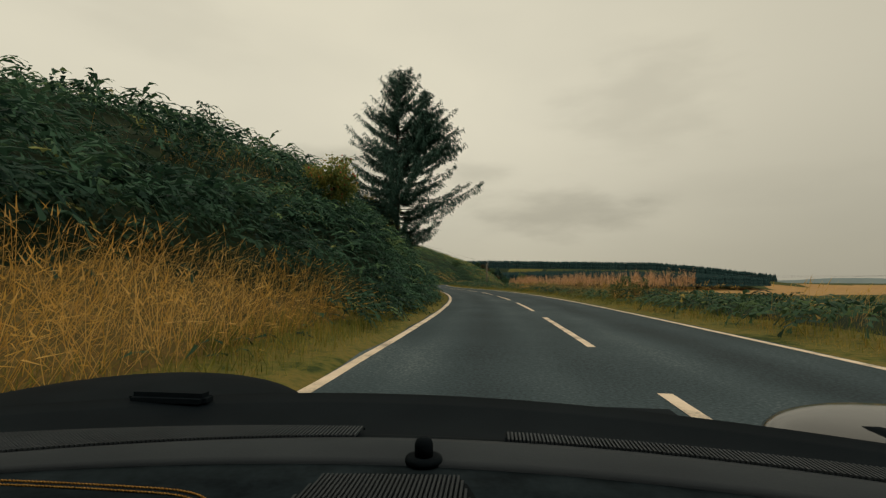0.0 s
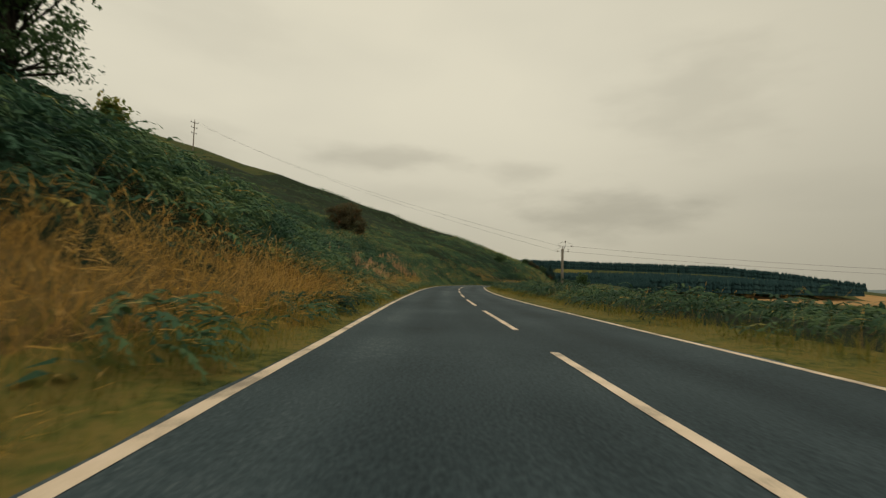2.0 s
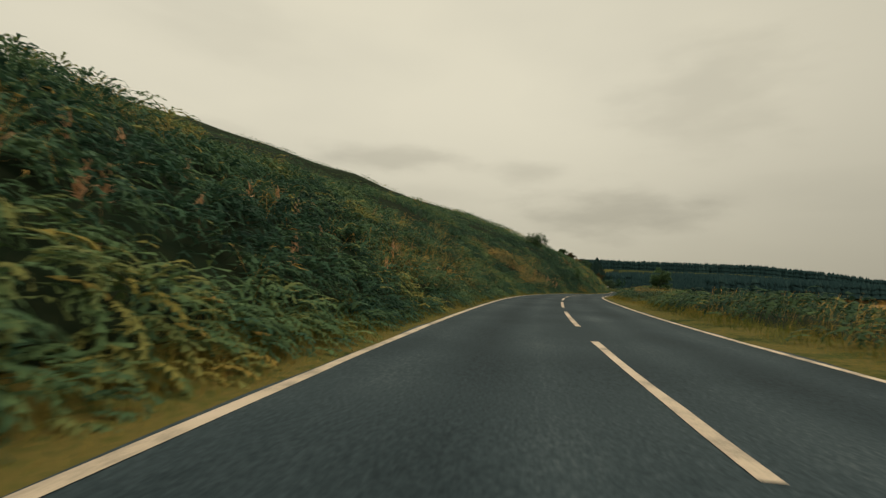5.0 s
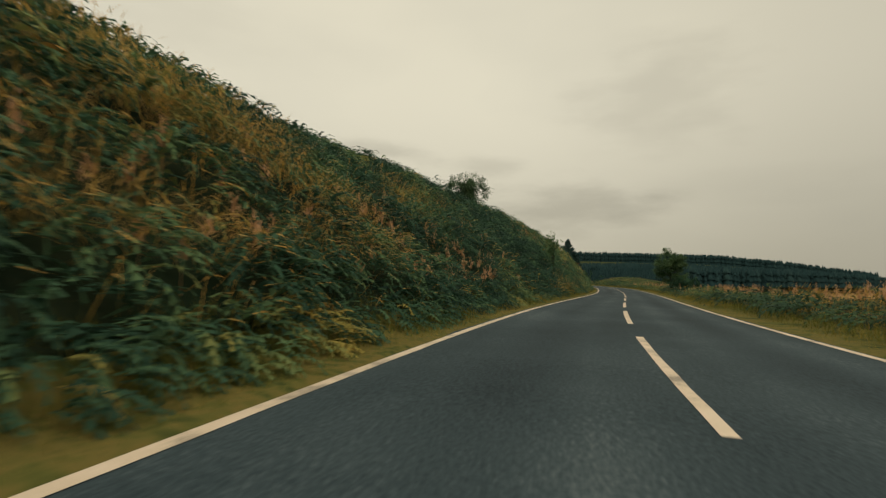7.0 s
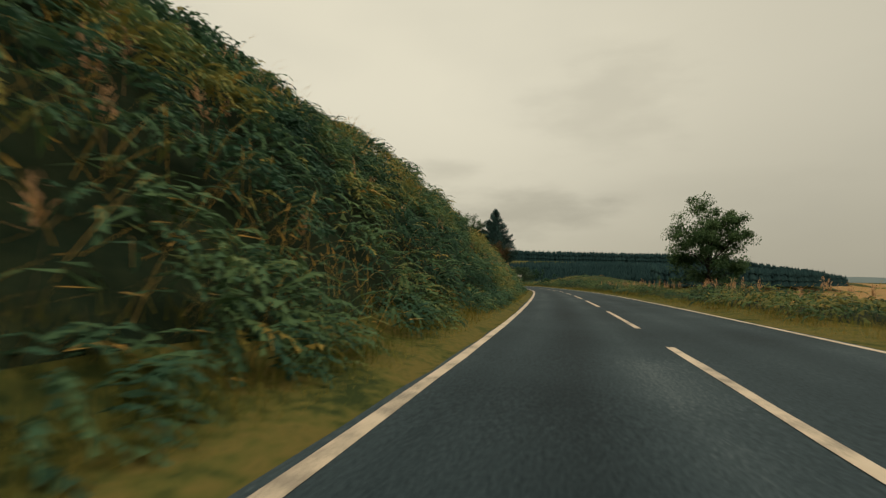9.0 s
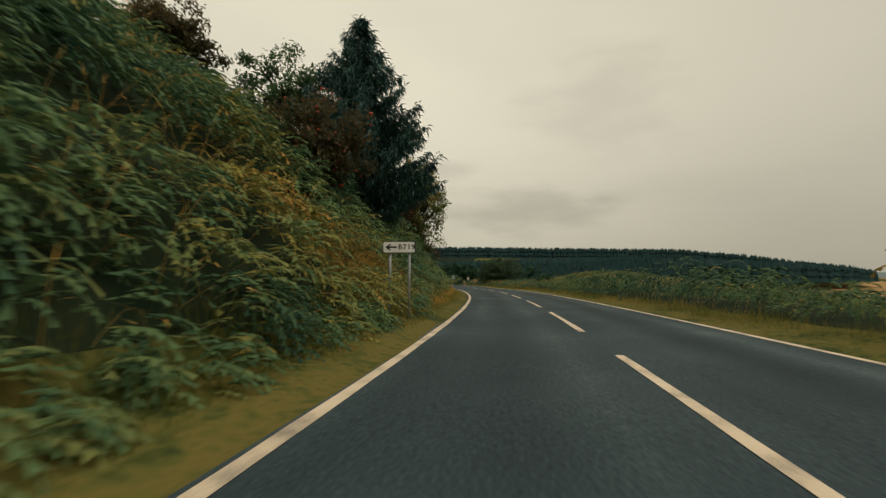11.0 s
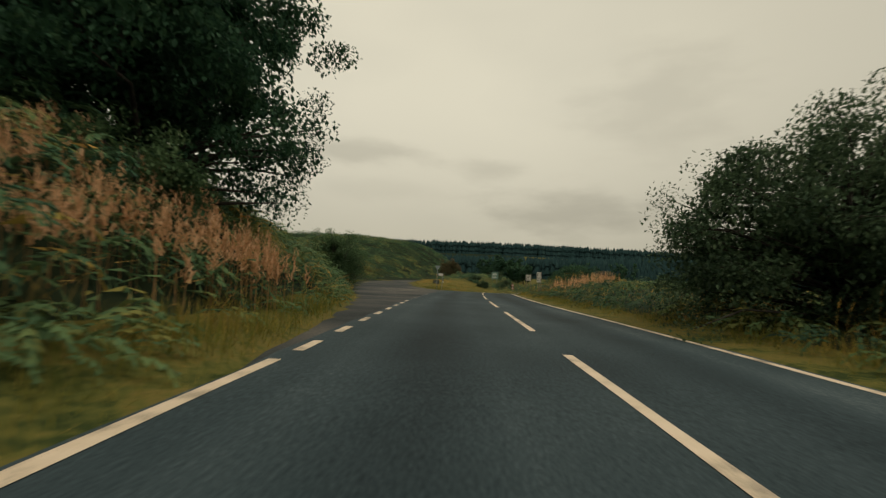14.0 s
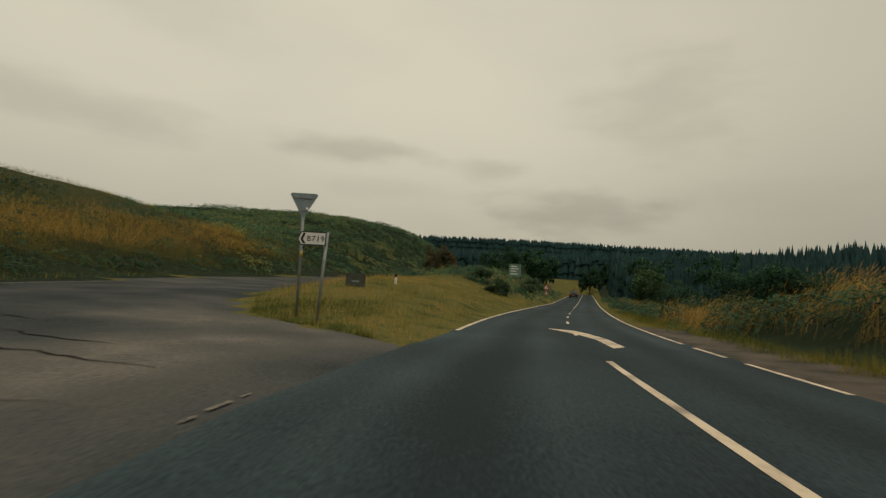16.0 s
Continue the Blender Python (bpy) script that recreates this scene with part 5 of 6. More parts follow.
for s, d, h, w in ((527, 13, 7.5, 4.4), (522, 24, 8.5, 5.0), (516, 36, 8.0, 4.6), (545, 22, 9.5, 5.2), (540, 44, 9.0, 5.4), (560, 8, 7.0, 4.0), (548, -9, 6.0, 3.6), (562, -14, 6.5, 4.0), (530, -10, 4.0, 3.0), (575, -22, 7.5, 4.6), (584, 26, 9, 5.2), (592, 2, 8, 5), (600, -34, 8, 5), (590, 48, 9, 5.5), (570, 66, 9, 5.5), (505, 52, 7, 4.4), (606, 14, 8.5, 5.4), (520, 80, 8, 5), (560, 100, 9, 5.4)):
    leafy_tree("valley_tree", s, d, h * 1.35, w * 1.1, OAK, "dark broadleaf tree in the valley below the road", leaves=2000, leaf=0.5, clumps=56, low=0.05, trunk=0.2)

# hedges and scrub between the far fields
sets = []
for s0, d0, s1, d1, count, tall in ((300, 60, 380, 122, 2200, 2.2), (120, 55, 300, 62, 4200, 1.8), (-10, 45, 120, 56, 3000, 1.8)):
    u = rng.random(count)
    s, d = s0 + (s1 - s0) * u + rng.normal(0, 1.0, count), d0 + (d1 - d0) * u + rng.normal(0, 1.0, count)
    lift = tall * rng.random(count) ** 0.8 * (0.35 + 0.9 * vnoise(s / 9.0, d / 9.0, 41))
    sets.append(plant(LEAF, at(s, d, lift), rng.uniform(0, 6.28, count), rng.uniform(0.6, 1.5, count), rng.normal(0.1, 0.7, count), np.clip(rng.normal(0.35, 0.18, count), 0, 1)))
v, f, t = join(sets)
tagged(soup("field_hedge", v, f, OAK, tint=t), "dark ragged hedges between the far fields", "hedge", kind="stuff")

# ---- the conifer plantation on the far rise ----
tiers = 3
fv, ff = [], []
for k in range(tiers):
    z0, z1, rr = 0.02 + 0.33 * k, 0.55 + 0.225 * k, 0.20 - 0.05 * k
    o = len(fv)
    for i in range(6):
        a = 2 * math.pi * (i + 0.4 * k) / 6
        fv.append((math.cos(a) * rr * (0.8 + 0.4 * (i % 2)), math.sin(a) * rr * (0.8 + 0.4 * (i % 2)), z0 - 0.03 * (i % 2)))
    fv.append((0, 0, z1))
    ff += [(o + i, o + (i + 1) % 6, o + 6) for i in range(6)]
n = 7500
fx = rng.uniform(-260, 420, n)
front = np.interp(fx, RIDGE_X, RIDGE_Y)
depth = -105 * smooth(20, 120, fx) + (110 + 105 * smooth(20, 120, fx)) * rng.random(n) ** 1.5
fy = front + depth
up = smooth(-110, 10, depth)
fz = -5.0 * (1 - up) + np.interp(fx, RIDGE_X, RIDGE_Z) * up + 3 * smooth(0, 120, depth)
size = rng.uniform(12.5, 17.0, n) * np.interp(fx, [330, 420], [1.0, 0.7])
m = 4500
bx = rng.uniform(-170, 522, m)
by = 925 + 85 * rng.random(m) ** 1.8
bz = np.interp(bx, FAR_X, FAR_Z)
# the edge of the wood below the road past the junction
e = 3000
ex = rng.uniform(30, 90, e)
eu = rng.random(e)
ey = np.interp(ex, [26, 48, 90], [522, 490, 460]) + 34 * eu
fx, fy, fz, n = np.concatenate([fx, bx]), np.concatenate([fy, by]), np.concatenate([fz, bz]), n + m
size = np.concatenate([size, rng.uniform(14.5, 18.5, m)])
cone = (np.array(fv), np.array(ff))
far_trees = plant(cone, np.stack([fx, fy, fz - 2.0], 1), rng.uniform(0, 6.28, n), size, None, np.clip(rng.normal(0.42, 0.16, n), 0, 1))
edge_trees = plant(cone, np.stack([ex, ey, 7.6 * eu - 11.0 + np.interp(ex, [30, 48, 62, 90], [-1.3, -0.5, 1.2, 3.3])], 1), rng.uniform(0, 6.28, e), rng.uniform(3.9, 4.6, e), rng.normal(0, 0.02, e), np.clip(rng.normal(0.40, 0.2, e), 0, 1), rng.uniform(1.85, 2.0, e))
v, f, t = join([far_trees, edge_trees])
tagged(soup("conifer_plantation", v, f, FOREST, tint=t), "dark conifer plantation along the far ridge", "forest", kind="stuff")
# far blue hills, their haze painted as a pale blue-grey base colour
hx = np.linspace(200, 2600, 80)
hills = np.concatenate([np.stack([hx, 2100 - 0.25 * hx, np.full(80, -60.0)], 1), np.stack([hx, 2130 - 0.25 * hx, -14 + 26 * vnoise(hx / 420, hx * 0, 31) + 8 * vnoise(hx / 110, hx * 0, 32)], 1), np.stack([hx, 2700 - 0.25 * hx, np.full(80, -30.0)], 1)])
FAR = material("hazed_far_hill", [(0.16, 0.20, 0.20), (0.19, 0.23, 0.22)], 200.0, 1.0, 0.02, 0)
far_q = np.concatenate([grid_faces(3, 80)])
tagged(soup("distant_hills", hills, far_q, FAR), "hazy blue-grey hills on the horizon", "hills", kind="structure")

# ---- poles and wires ----
def utility_pole(s, d, tall, label, arms, rz):
    root = empty_at("utility_pole", spot(s, d, -0.3), rz)
    part("pole", tube(bmesh.new(), [(0, 0, 0), (0, 0, tall * 0.5), (0, 0, tall)], [0.16, 0.14, 0.11], 12), POLE_WOOD, root)
    tips = []
    for za, half in arms:
        bm = box(bmesh.new(), -half, half, -0.05, 0.05, za - 0.06, za + 0.06, 0.012)
        part("crossarm", bm, STEEL, root)
        for x in (-half + 0.08, half - 0.08):
            bm = bmesh.new()
            tube(bm, [(x, 0, za + 0.05), (x, 0, za + 0.12), (x, 0, za + 0.16), (x, 0, za + 0.22), (x, 0, za + 0.28)], [0.03, 0.07, 0.04, 0.065, 0.03], 10)
            part("insulator", bm, INSULATOR, root)
            tips.append(root.matrix_basis @ Vector((0, 0, 0)) + Vector((math.cos(rz) * x, math.sin(rz) * x, za + 0.28)))
    bm = bmesh.new()
    tube(bm, [(0, 0, tall), (0, 0, tall + 0.12), (0, 0, tall + 0.18), (0, 0, tall + 0.30)], [0.04, 0.07, 0.05, 0.03], 10)
    part("insulator", bm, INSULATOR, root)
    bm = bmesh.new()
    for k in range(2):
        tube(bm, [((-1) ** k * 0.12, 0, tall - 0.75), ((-1) ** k * arms[0][1] * 0.8, 0, arms[0][0] - 0.05)], 0.018, 6)
    part("brace", bm, STEEL, root)
    tagged(root, label, "utility pole", "power line poles")
    base = Vector(root.location)
    return [base + Vector((math.cos(rz) * x, math.sin(rz) * x, z)) for x, z in ((-arms[0][1] + 0.08, arms[0][0] + 0.28), (arms[0][1] - 0.08, arms[0][0] + 0.28), (0.0, tall + 0.3))]


def ribbed(root, x, z, along):
    """A short ribbed insulator, lying along the wire or standing."""
    bm = bmesh.new()
    d = Vector((1, 0, 0)) if along else Vector((0, 0, 1))
    p = Vector((x, 0, z))
    tube(bm, [p - d * 0.12, p - d * 0.06, p - d * 0.045, p, p + d * 0.015, p + d * 0.07, p + d * 0.085, p + d * 0.14], [0.02, 0.025, 0.075, 0.03, 0.085, 0.03, 0.07, 0.02], 10)
    part("insulator", bm, INSULATOR, root)


def strain_pole(s, d, tall, label, rz):
    """A pole that carries two wires between strain insulators, with jumper loops over its head."""
    root = empty_at("utility_pole", spot(s, d, -0.3), rz)
    part("pole", tube(bmesh.new(), [(0, 0, 0), (0, 0, tall * 0.5), (0, 0, tall - 0.04), (0, 0, tall)], [0.17, 0.155, 0.14, 0.12], 14), POLE_WOOD, root)
    part("bracket", tube(bmesh.new(), [(0.08, 0, tall - 0.3), (0.12, 0, tall - 0.1), (0.33, 0, tall + 0.30), (0.35, 0, tall + 0.80)], [0.045, 0.045, 0.03, 0.02], 8), STEEL, root)
    ends = []
    for x0, x1, z in ((-0.40, 1.08, tall + 0.33), (-0.63, 0.66, tall - 0.32)):
        part("strain_rod", tube(bmesh.new(), [(x0, 0, z), (x1, 0, z)], 0.014, 6), STEEL, root)
        ribbed(root, x0, z, True)
        ribbed(root, x1, z, True)
        mid, peak = (x0 + x1) / 2, z + 0.52
        loop = [(x0 - 0.1, 0, z + 0.05), (x0 - 0.12, 0, z + 0.22), (x0 + 0.12, 0, peak - 0.14), (mid - 0.25, 0, peak - 0.02), (mid, 0, peak), (mid + 0.25, 0, peak - 0.02), (x1 - 0.12, 0, peak - 0.14), (x1 + 0.12, 0, z + 0.22), (x1 + 0.1, 0, z + 0.05)]
        part("jumper_wire", tube(bmesh.new(), loop, 0.011, 5), WIRE, root)
        ends.append([Vector(root.location) + Vector((math.cos(rz) * x, math.sin(rz) * x, z)) for x in (x0 - 0.14, x1 + 0.14)])
    ribbed(root, 0.35, tall + 0.84, False)
    ribbed(root, 0.04, tall + 0.14, False)
    for z in (tall - 0.18, tall - 0.5):
        part("bolt", tube(bmesh.new(), [(-0.24, 0, z), (0.2, 0, z)], 0.014, 6), STEEL, root)
    tagged(root, label, "utility pole", "power line poles")
    return [e[0] for e in ends], [e[1] for e in ends]


line_rz = math.atan2(86, 38)
near_in, near_out = strain_pole(105, 12.2, 5.65, "weathered wooden power pole with looped jumper wires", radians(15))
hill_top = 38.3 - spot(147, -73.5).z
hill_tips = utility_pole(147, -73.5, hill_top, "tall wooden power pole with three crossarms on the hill", [(hill_top - 0.5, 1.0), (hill_top - 1.8, 0.8), (hill_top - 3.2, 0.7)], line_rz)
far_tips = utility_pole(66, 84, 7.6, "weathered wooden power pole in the field", [(7.0, 0.75)], line_rz)
for a, b in zip(hill_tips[:2] + near_out, near_in + far_tips[:2]):
    L = (b - a).length
    pts = [a.lerp(b, i / 16) - Vector((0, 0, 0.018 * L * 4 * (i / 16) * (1 - i / 16))) for i in range(17)]
    bm = tube(bmesh.new(), pts, 0.011, 5)
    me = bpy.data.meshes.new("power_line")
    bm.to_mesh(me)
    bm.free()
    me.materials.append(WIRE)
    tagged(new("power_line", me), "thin sagging power line between wooden poles", "cable", "power lines", "")


# ---- signs ----
def plate(bm, pts, thick, y=0.0):
    """A flat sign plate of the given outline (x, z), facing -y."""
    front = [bm.verts.new((x, y - thick / 2, z)) for x, z in pts]
    back = [bm.verts.new((x, y + thick / 2, z)) for x, z in pts]
    bm.faces.new(front)
    bm.faces.new(list(reversed(back)))
    for i in range(len(pts)):
        j = (i + 1) % len(pts)
        bm.faces.new((front[j], front[i], back[i], back[j]))
    return bm


def post(root, x, tall, lean=0.0, mat=STEEL, y=0.035):
    part("post", tube(bmesh.new(), [(x, y, -0.3), (x + lean * 0.5, y, tall / 2), (x + lean, y, tall)], 0.038, 12), mat, root)


def text(root, words, x, z, size, y, mat):
    """Letters side by side, each a mesh of its own."""
    step = size * 0.62
    for i, ch in enumerate(words):
        if ch != " ":
            letter(root, ch, x + (i - (len(words) - 1) / 2) * step, z, size, y, mat)


def letter(root, words, x, z, size, y, mat):
    cu = bpy.data.curves.new("letter", "FONT")
    cu.offset = 0.02 * size
    cu.body, cu.size, cu.align_x, cu.align_y, cu.extrude = words, size, "CENTER", "CENTER", 0.001
    cu.materials.append(mat)
    ob = new("letter", cu)
    ob.parent, ob.location, ob.rotation_euler = root, (x, y, z), (radians(90), 0, 0)
    dg = bpy.context.evaluated_depsgraph_get()
    me = bpy.data.meshes.new_from_object(ob.evaluated_get(dg))
    bpy.data.objects.remove(ob)
    out = new("letter", me)
    out.parent, out.location, out.rotation_euler = root, (x, y, z), (radians(90), 0, 0)
    return out


def bars(root, rows, y, mat):
    for x0, x1, z0, z1 in rows:
        part("lettering_bar", box(bmesh.new(), x0, x1, y - 0.002, y + 0.002, z0, z1), mat, root)


def arrow_left(root, x, z, w, y, mat):
    h = w * 0.55
    part("arrow", plate(bmesh.new(), [(x - w / 2, z), (x - w * 0.1, z + h / 2), (x - w * 0.02, z + h * 0.38), (x - w * 0.2, z + h * 0.12), (x + w / 2, z + h * 0.12), (x + w / 2, z - h * 0.12), (x - w * 0.2, z - h * 0.12), (x - w * 0.02, z - h * 0.38), (x - w * 0.1, z - h / 2)][::-1], 0.003, y), mat, root)


def rounded(x0, x1, z0, z1, r, n=4):
    pts = []
    for cx, cz, a0 in ((x1 - r, z0 + r, -90), (x1 - r, z1 - r, 0), (x0 + r, z1 - r, 90), (x0 + r, z0 + r, 180)):
        pts += [(cx + r * math.cos(radians(a0 + 90 * i / n)), cz + r * math.sin(radians(a0 + 90 * i / n))) for i in range(n + 1)]
    return pts


# route sign ahead of the junction
ra = empty_at("route_sign", spot(302, -4.2), heading(302) + radians(2))
post(ra, -0.24, 1.85)
post(ra, 0.24, 1.85, 0.02)
part("sign_border", plate(bmesh.new(), rounded(-0.42, 0.42, 1.62, 1.93, 0.04), 0.02, -0.02), SIGN_BLACK, ra)
part("sign_face", plate(bmesh.new(), rounded(-0.40, 0.40, 1.64, 1.91, 0.035), 0.006, -0.034), SIGN_WHITE, ra)
arrow_left(ra, -0.20, 1.775, 0.30, -0.04, SIGN_BLACK)
text(ra, "B719", 0.20, 1.775, 0.18, -0.039, SIGN_BLACK)
tagged(ra, "white route sign with a black arrow on two grey posts", "road sign")

# direction sign facing the road on the field side
rb = empty_at("direction_sign", spot(410.6, 4.6), heading(410) + radians(-79))
post(rb, -0.22, 2.0, mat=POLE_WOOD)
post(rb, 0.28, 2.0, mat=POLE_WOOD)
outline = [(-0.650, 1.12), (0.390, 1.12), (0.650, 1.56), (0.390, 2.0), (-0.650, 2.0)]
part("sign_border", plate(bmesh.new(), outline, 0.02, -0.02), SIGN_BLACK, rb)
part("sign_face", plate(bmesh.new(), [(-0.624, 1.14), (0.370, 1.14), (0.617, 1.56), (0.370, 1.98), (-0.624, 1.98)], 0.006, -0.034), SIGN_WHITE, rb)
part("chevron", plate(bmesh.new(), [(0.247, 1.18), (0.345, 1.18), (0.572, 1.56), (0.345, 1.94), (0.247, 1.94), (0.468, 1.56)], 0.004, -0.04), SIGN_BLACK, rb)
bars(rb, [(-0.559, -0.130, 1.80, 1.87), (-0.520, -0.208, 1.66, 1.72), (-0.559, -0.078, 1.46, 1.53), (0.052, 0.208, 1.46, 1.53), (-0.468, -0.104, 1.28, 1.34)], -0.039, SIGN_BLACK)
tagged(rb, "white chevron direction sign with black lettering on two posts", "road sign")

# tourist sign farther on
rc = empty_at("verge_sign", spot(429.5, 4.9), heading(429) + radians(-62))
post(rc, -0.52, 2.45, mat=POLE_WOOD)
post(rc, 0.52, 2.5, mat=POLE_WOOD)
part("sign_border", plate(bmesh.new(), rounded(-0.60, 0.60, 1.68, 2.42, 0.04), 0.02, -0.02), SIGN_BLACK, rc)
part("sign_face", plate(bmesh.new(), rounded(-0.57, 0.57, 1.71, 2.39, 0.035), 0.006, -0.034), SIGN_WHITE, rc)
part("chevron", plate(bmesh.new(), [(-0.54, 2.05), (-0.38, 1.75), (-0.28, 1.75), (-0.43, 2.05), (-0.28, 2.35), (-0.38, 2.35)], 0.004, -0.04), SIGN_BLACK, rc)
bars(rc, [(-0.18, 0.40, 2.20, 2.28), (-0.18, 0.22, 2.02, 2.09), (-0.18, 0.34, 1.84, 1.91)], -0.039, SIGN_BLACK)
part("rear_panel", plate(bmesh.new(), rounded(-0.02, 0.52, 1.85, 2.30, 0.03), 0.018, 0.09), SIGN_BACK, rc, "grey back of a second plate")
tagged(rc, "white lettered chevron sign on two posts in dry grass", "road sign")

# give-way sign seen from behind, with the route arrow
rd = empty_at("give_way_sign", spot(434.6, -7.3), heading(434) + radians(10))
post(rd, 0.0, 3.15, -0.02)
part("sign_back", plate(bmesh.new(), [(0.0, 2.50), (0.36, 3.12), (0.33, 3.17), (-0.33, 3.17), (-0.36, 3.12)], 0.012, -0.03), SIGN_BACK, rd)
for z in (2.72, 3.05):
    part("bracket", box(bmesh.new(), -0.22 if z > 3 else -0.1, 0.22 if z > 3 else 0.1, -0.06, -0.036, z - 0.018, z + 0.018, 0.004), STEEL, rd)
part("sticker", plate(bmesh.new(), rounded(0.06, 0.13, 2.74, 2.81, 0.03), 0.004, -0.04), SIGN_WHITE, rd)
part("tape", tube(bmesh.new(), [(0, 0.035, 1.52), (0, 0.035, 1.66)], 0.042, 12), YELLOW_TAPE, rd)
tagged(rd, "grey back of a triangular give-way sign on a tall post", "road sign")
re = empty_at("route_sign", spot(434.2, -6.75), heading(434) + radians(4))
post(re, 0.20, 2.2, 0.13)
part("sign_border", plate(bmesh.new(), [(-0.42, 2.0), (-0.33, 1.85), (0.32, 1.85), (0.32, 2.19), (-0.33, 2.19)], 0.02, -0.02), SIGN_BLACK, re)
part("sign_face", plate(bmesh.new(), [(-0.385, 2.0), (-0.315, 1.875), (0.295, 1.875), (0.295, 2.165), (-0.315, 2.165)], 0.006, -0.034), SIGN_WHITE, re)
part("chevron", plate(bmesh.new(), [(-0.34, 2.0), (-0.27, 1.89), (-0.20, 1.89), (-0.27, 2.0), (-0.20, 2.15), (-0.27, 2.15)], 0.004, -0.04), SIGN_BLACK, re)
text(re, "B719", 0.06, 2.01, 0.19, -0.039, SIGN_BLACK)
tagged(re, "white pointed route sign on a leaning post beside the give-way sign", "road sign")

# low boundary sign and marker post on the island
rf = empty_at("low_sign", spot(443, -9.4), heading(443) + radians(-6))
post(rf, -0.30, 0.5)
post(rf, 0.30, 0.5)
part("sign_back", plate(bmesh.new(), rounded(-0.50, 0.50, 0.03, 0.64, 0.02), 0.03, -0.02), material("dull_sign_back", [(0.05, 0.055, 0.045), (0.08, 0.08, 0.065)], 0.3, 0.7, 20, 0.1), rf)
part("sticker", plate(bmesh.new(), rounded(-0.2, 0.2, 0.24, 0.32, 0.02), 0.004, -0.04), SIGN_BACK, rf)
tagged(rf, "low dark metal sign back standing on the grass island", "sign")
rg = empty_at("marker_post", spot(450, -10.2), 0)
part("post", box(bmesh.new(), -0.07, 0.07, -0.04, 0.04, -0.2, 0.42, 0.02), SIGN_WHITE, rg)
part("cap", box(bmesh.new(), -0.075, 0.075, -0.045, 0.045, 0.42, 0.62, 0.02), SIGN_BLACK, rg, "black top band")
tagged(rg, "white verge marker post with a black top", "marker post")

# green advance sign on the bank
rh = empty_at("advance_sign", spot(491, -8.9), heading(487) + radians(4))
post(rh, -0.5, 3.0)
post(rh, 0.5, 3.0)
part("sign_face", plate(bmesh.new(), rounded(-0.85, 0.85, 1.2, 3.0, 0.06), 0.03, -0.02), SIGN_GREEN, rh)
bars(rh, [(-0.6, 0.3, 2.6, 2.72), (-0.6, 0.5, 2.25, 2.37), (-0.6, 0.2, 1.9, 2.02), (-0.6, 0.4, 1.5, 1.62)], -0.04, SIGN_WHITE)
tagged(rh, "pale green advance direction sign on the grassy bank", "road sign")

# pair of warning triangles
ri = empty_at("warning_sign", spot(492, -4.4), heading(489))
post(ri, 0.0, 2.3)
for z in (0.75, 1.55):
    part("triangle", plate(bmesh.new(), [(-0.40, z), (0.40, z), (0.04, z + 0.70), (-0.04, z + 0.70)], 0.012, -0.02), SIGN_RED, ri, "red bordered triangle")
    part("triangle_face", plate(bmesh.new(), [(-0.25, z + 0.09), (0.25, z + 0.09), (0.0, z + 0.52)], 0.006, -0.03), SIGN_WHITE, ri)
    part("symbol", plate(bmesh.new(), [(-0.05, z + 0.13), (0.05, z + 0.13), (0.03, z + 0.36), (-0.03, z + 0.36)], 0.004, -0.036), SIGN_BLACK, ri)
tagged(ri, "two stacked red and white warning triangles on a post", "road sign")


# ---- car ahead on the road ----
def far_car(s, d):
    root = empty_at("car", spot(s, d, 0.075), heading(s))
    paint = material("dark_car_paint", [(0.02, 0.022, 0.025), (0.03, 0.032, 0.035)], 0.5, 0.25, 20, 0, spec=0.5)
    glass = material("car_glass", [(0.03, 0.035, 0.035), (0.04, 0.045, 0.045)], 0.5, 0.08, 20, 0, spec=0.6)
    bm = box(bmesh.new(), -0.88, 0.88, -2.1, 2.1, 0.3, 0.95, 0.12)
    part("body", bm, paint, root)
    bm = bmesh.new()
    lo = [bm.verts.new(p) for p in ((-0.82, -2.0, 0.93), (0.82, -2.0, 0.93), (0.82, 1.0, 0.93), (-0.82, 1.0, 0.93))]
    hi = [bm.verts.new(p) for p in ((-0.64, -1.65, 1.5), (0.64, -1.65, 1.5), (0.64, 0.3, 1.5), (-0.64, 0.3, 1.5))]
    bm.faces.new(hi)
    for i in range(4):
        bm.faces.new((lo[i], lo[(i + 1) % 4], hi[(i + 1) % 4], hi[i]))
    bmesh.ops.bevel(bm, geom=bm.edges[:], offset=0.06, segments=2, affect="EDGES")
    part("cabin", bm, paint, root)
    bm = bmesh.new()
    q = [bm.verts.new(p) for p in ((-0.66, -1.96, 1.02), (0.66, -1.96, 1.02), (0.54, -1.71, 1.43), (-0.54, -1.71, 1.43))]
    bm.faces.new(q)
    part("rear_window", bm, glass, root)
    for x in (-0.72, 0.72):
        part("tail_light", box(bmesh.new(), x - 0.12, x + 0.12, -2.12, -2.05, 0.72, 0.88, 0.02), SIGN_RED, root)
        for y in (-1.3, 1.35):
            bm = bmesh.new()
            tube(bm, [(x * 1.04 - 0.1, y, 0.32), (x * 1.04 + 0.1, y, 0.32)], 0.32, 18)
            part("wheel", bm, SIGN_BLACK, root)
    part("number_plate", box(bmesh.new(), -0.26, 0.26, -2.125, -2.10, 0.58, 0.69), YELLOW_TAPE, root)
    tagged(root, "dark hatchback car driving along the road ahead", "car")


far_car(531, -1.6)


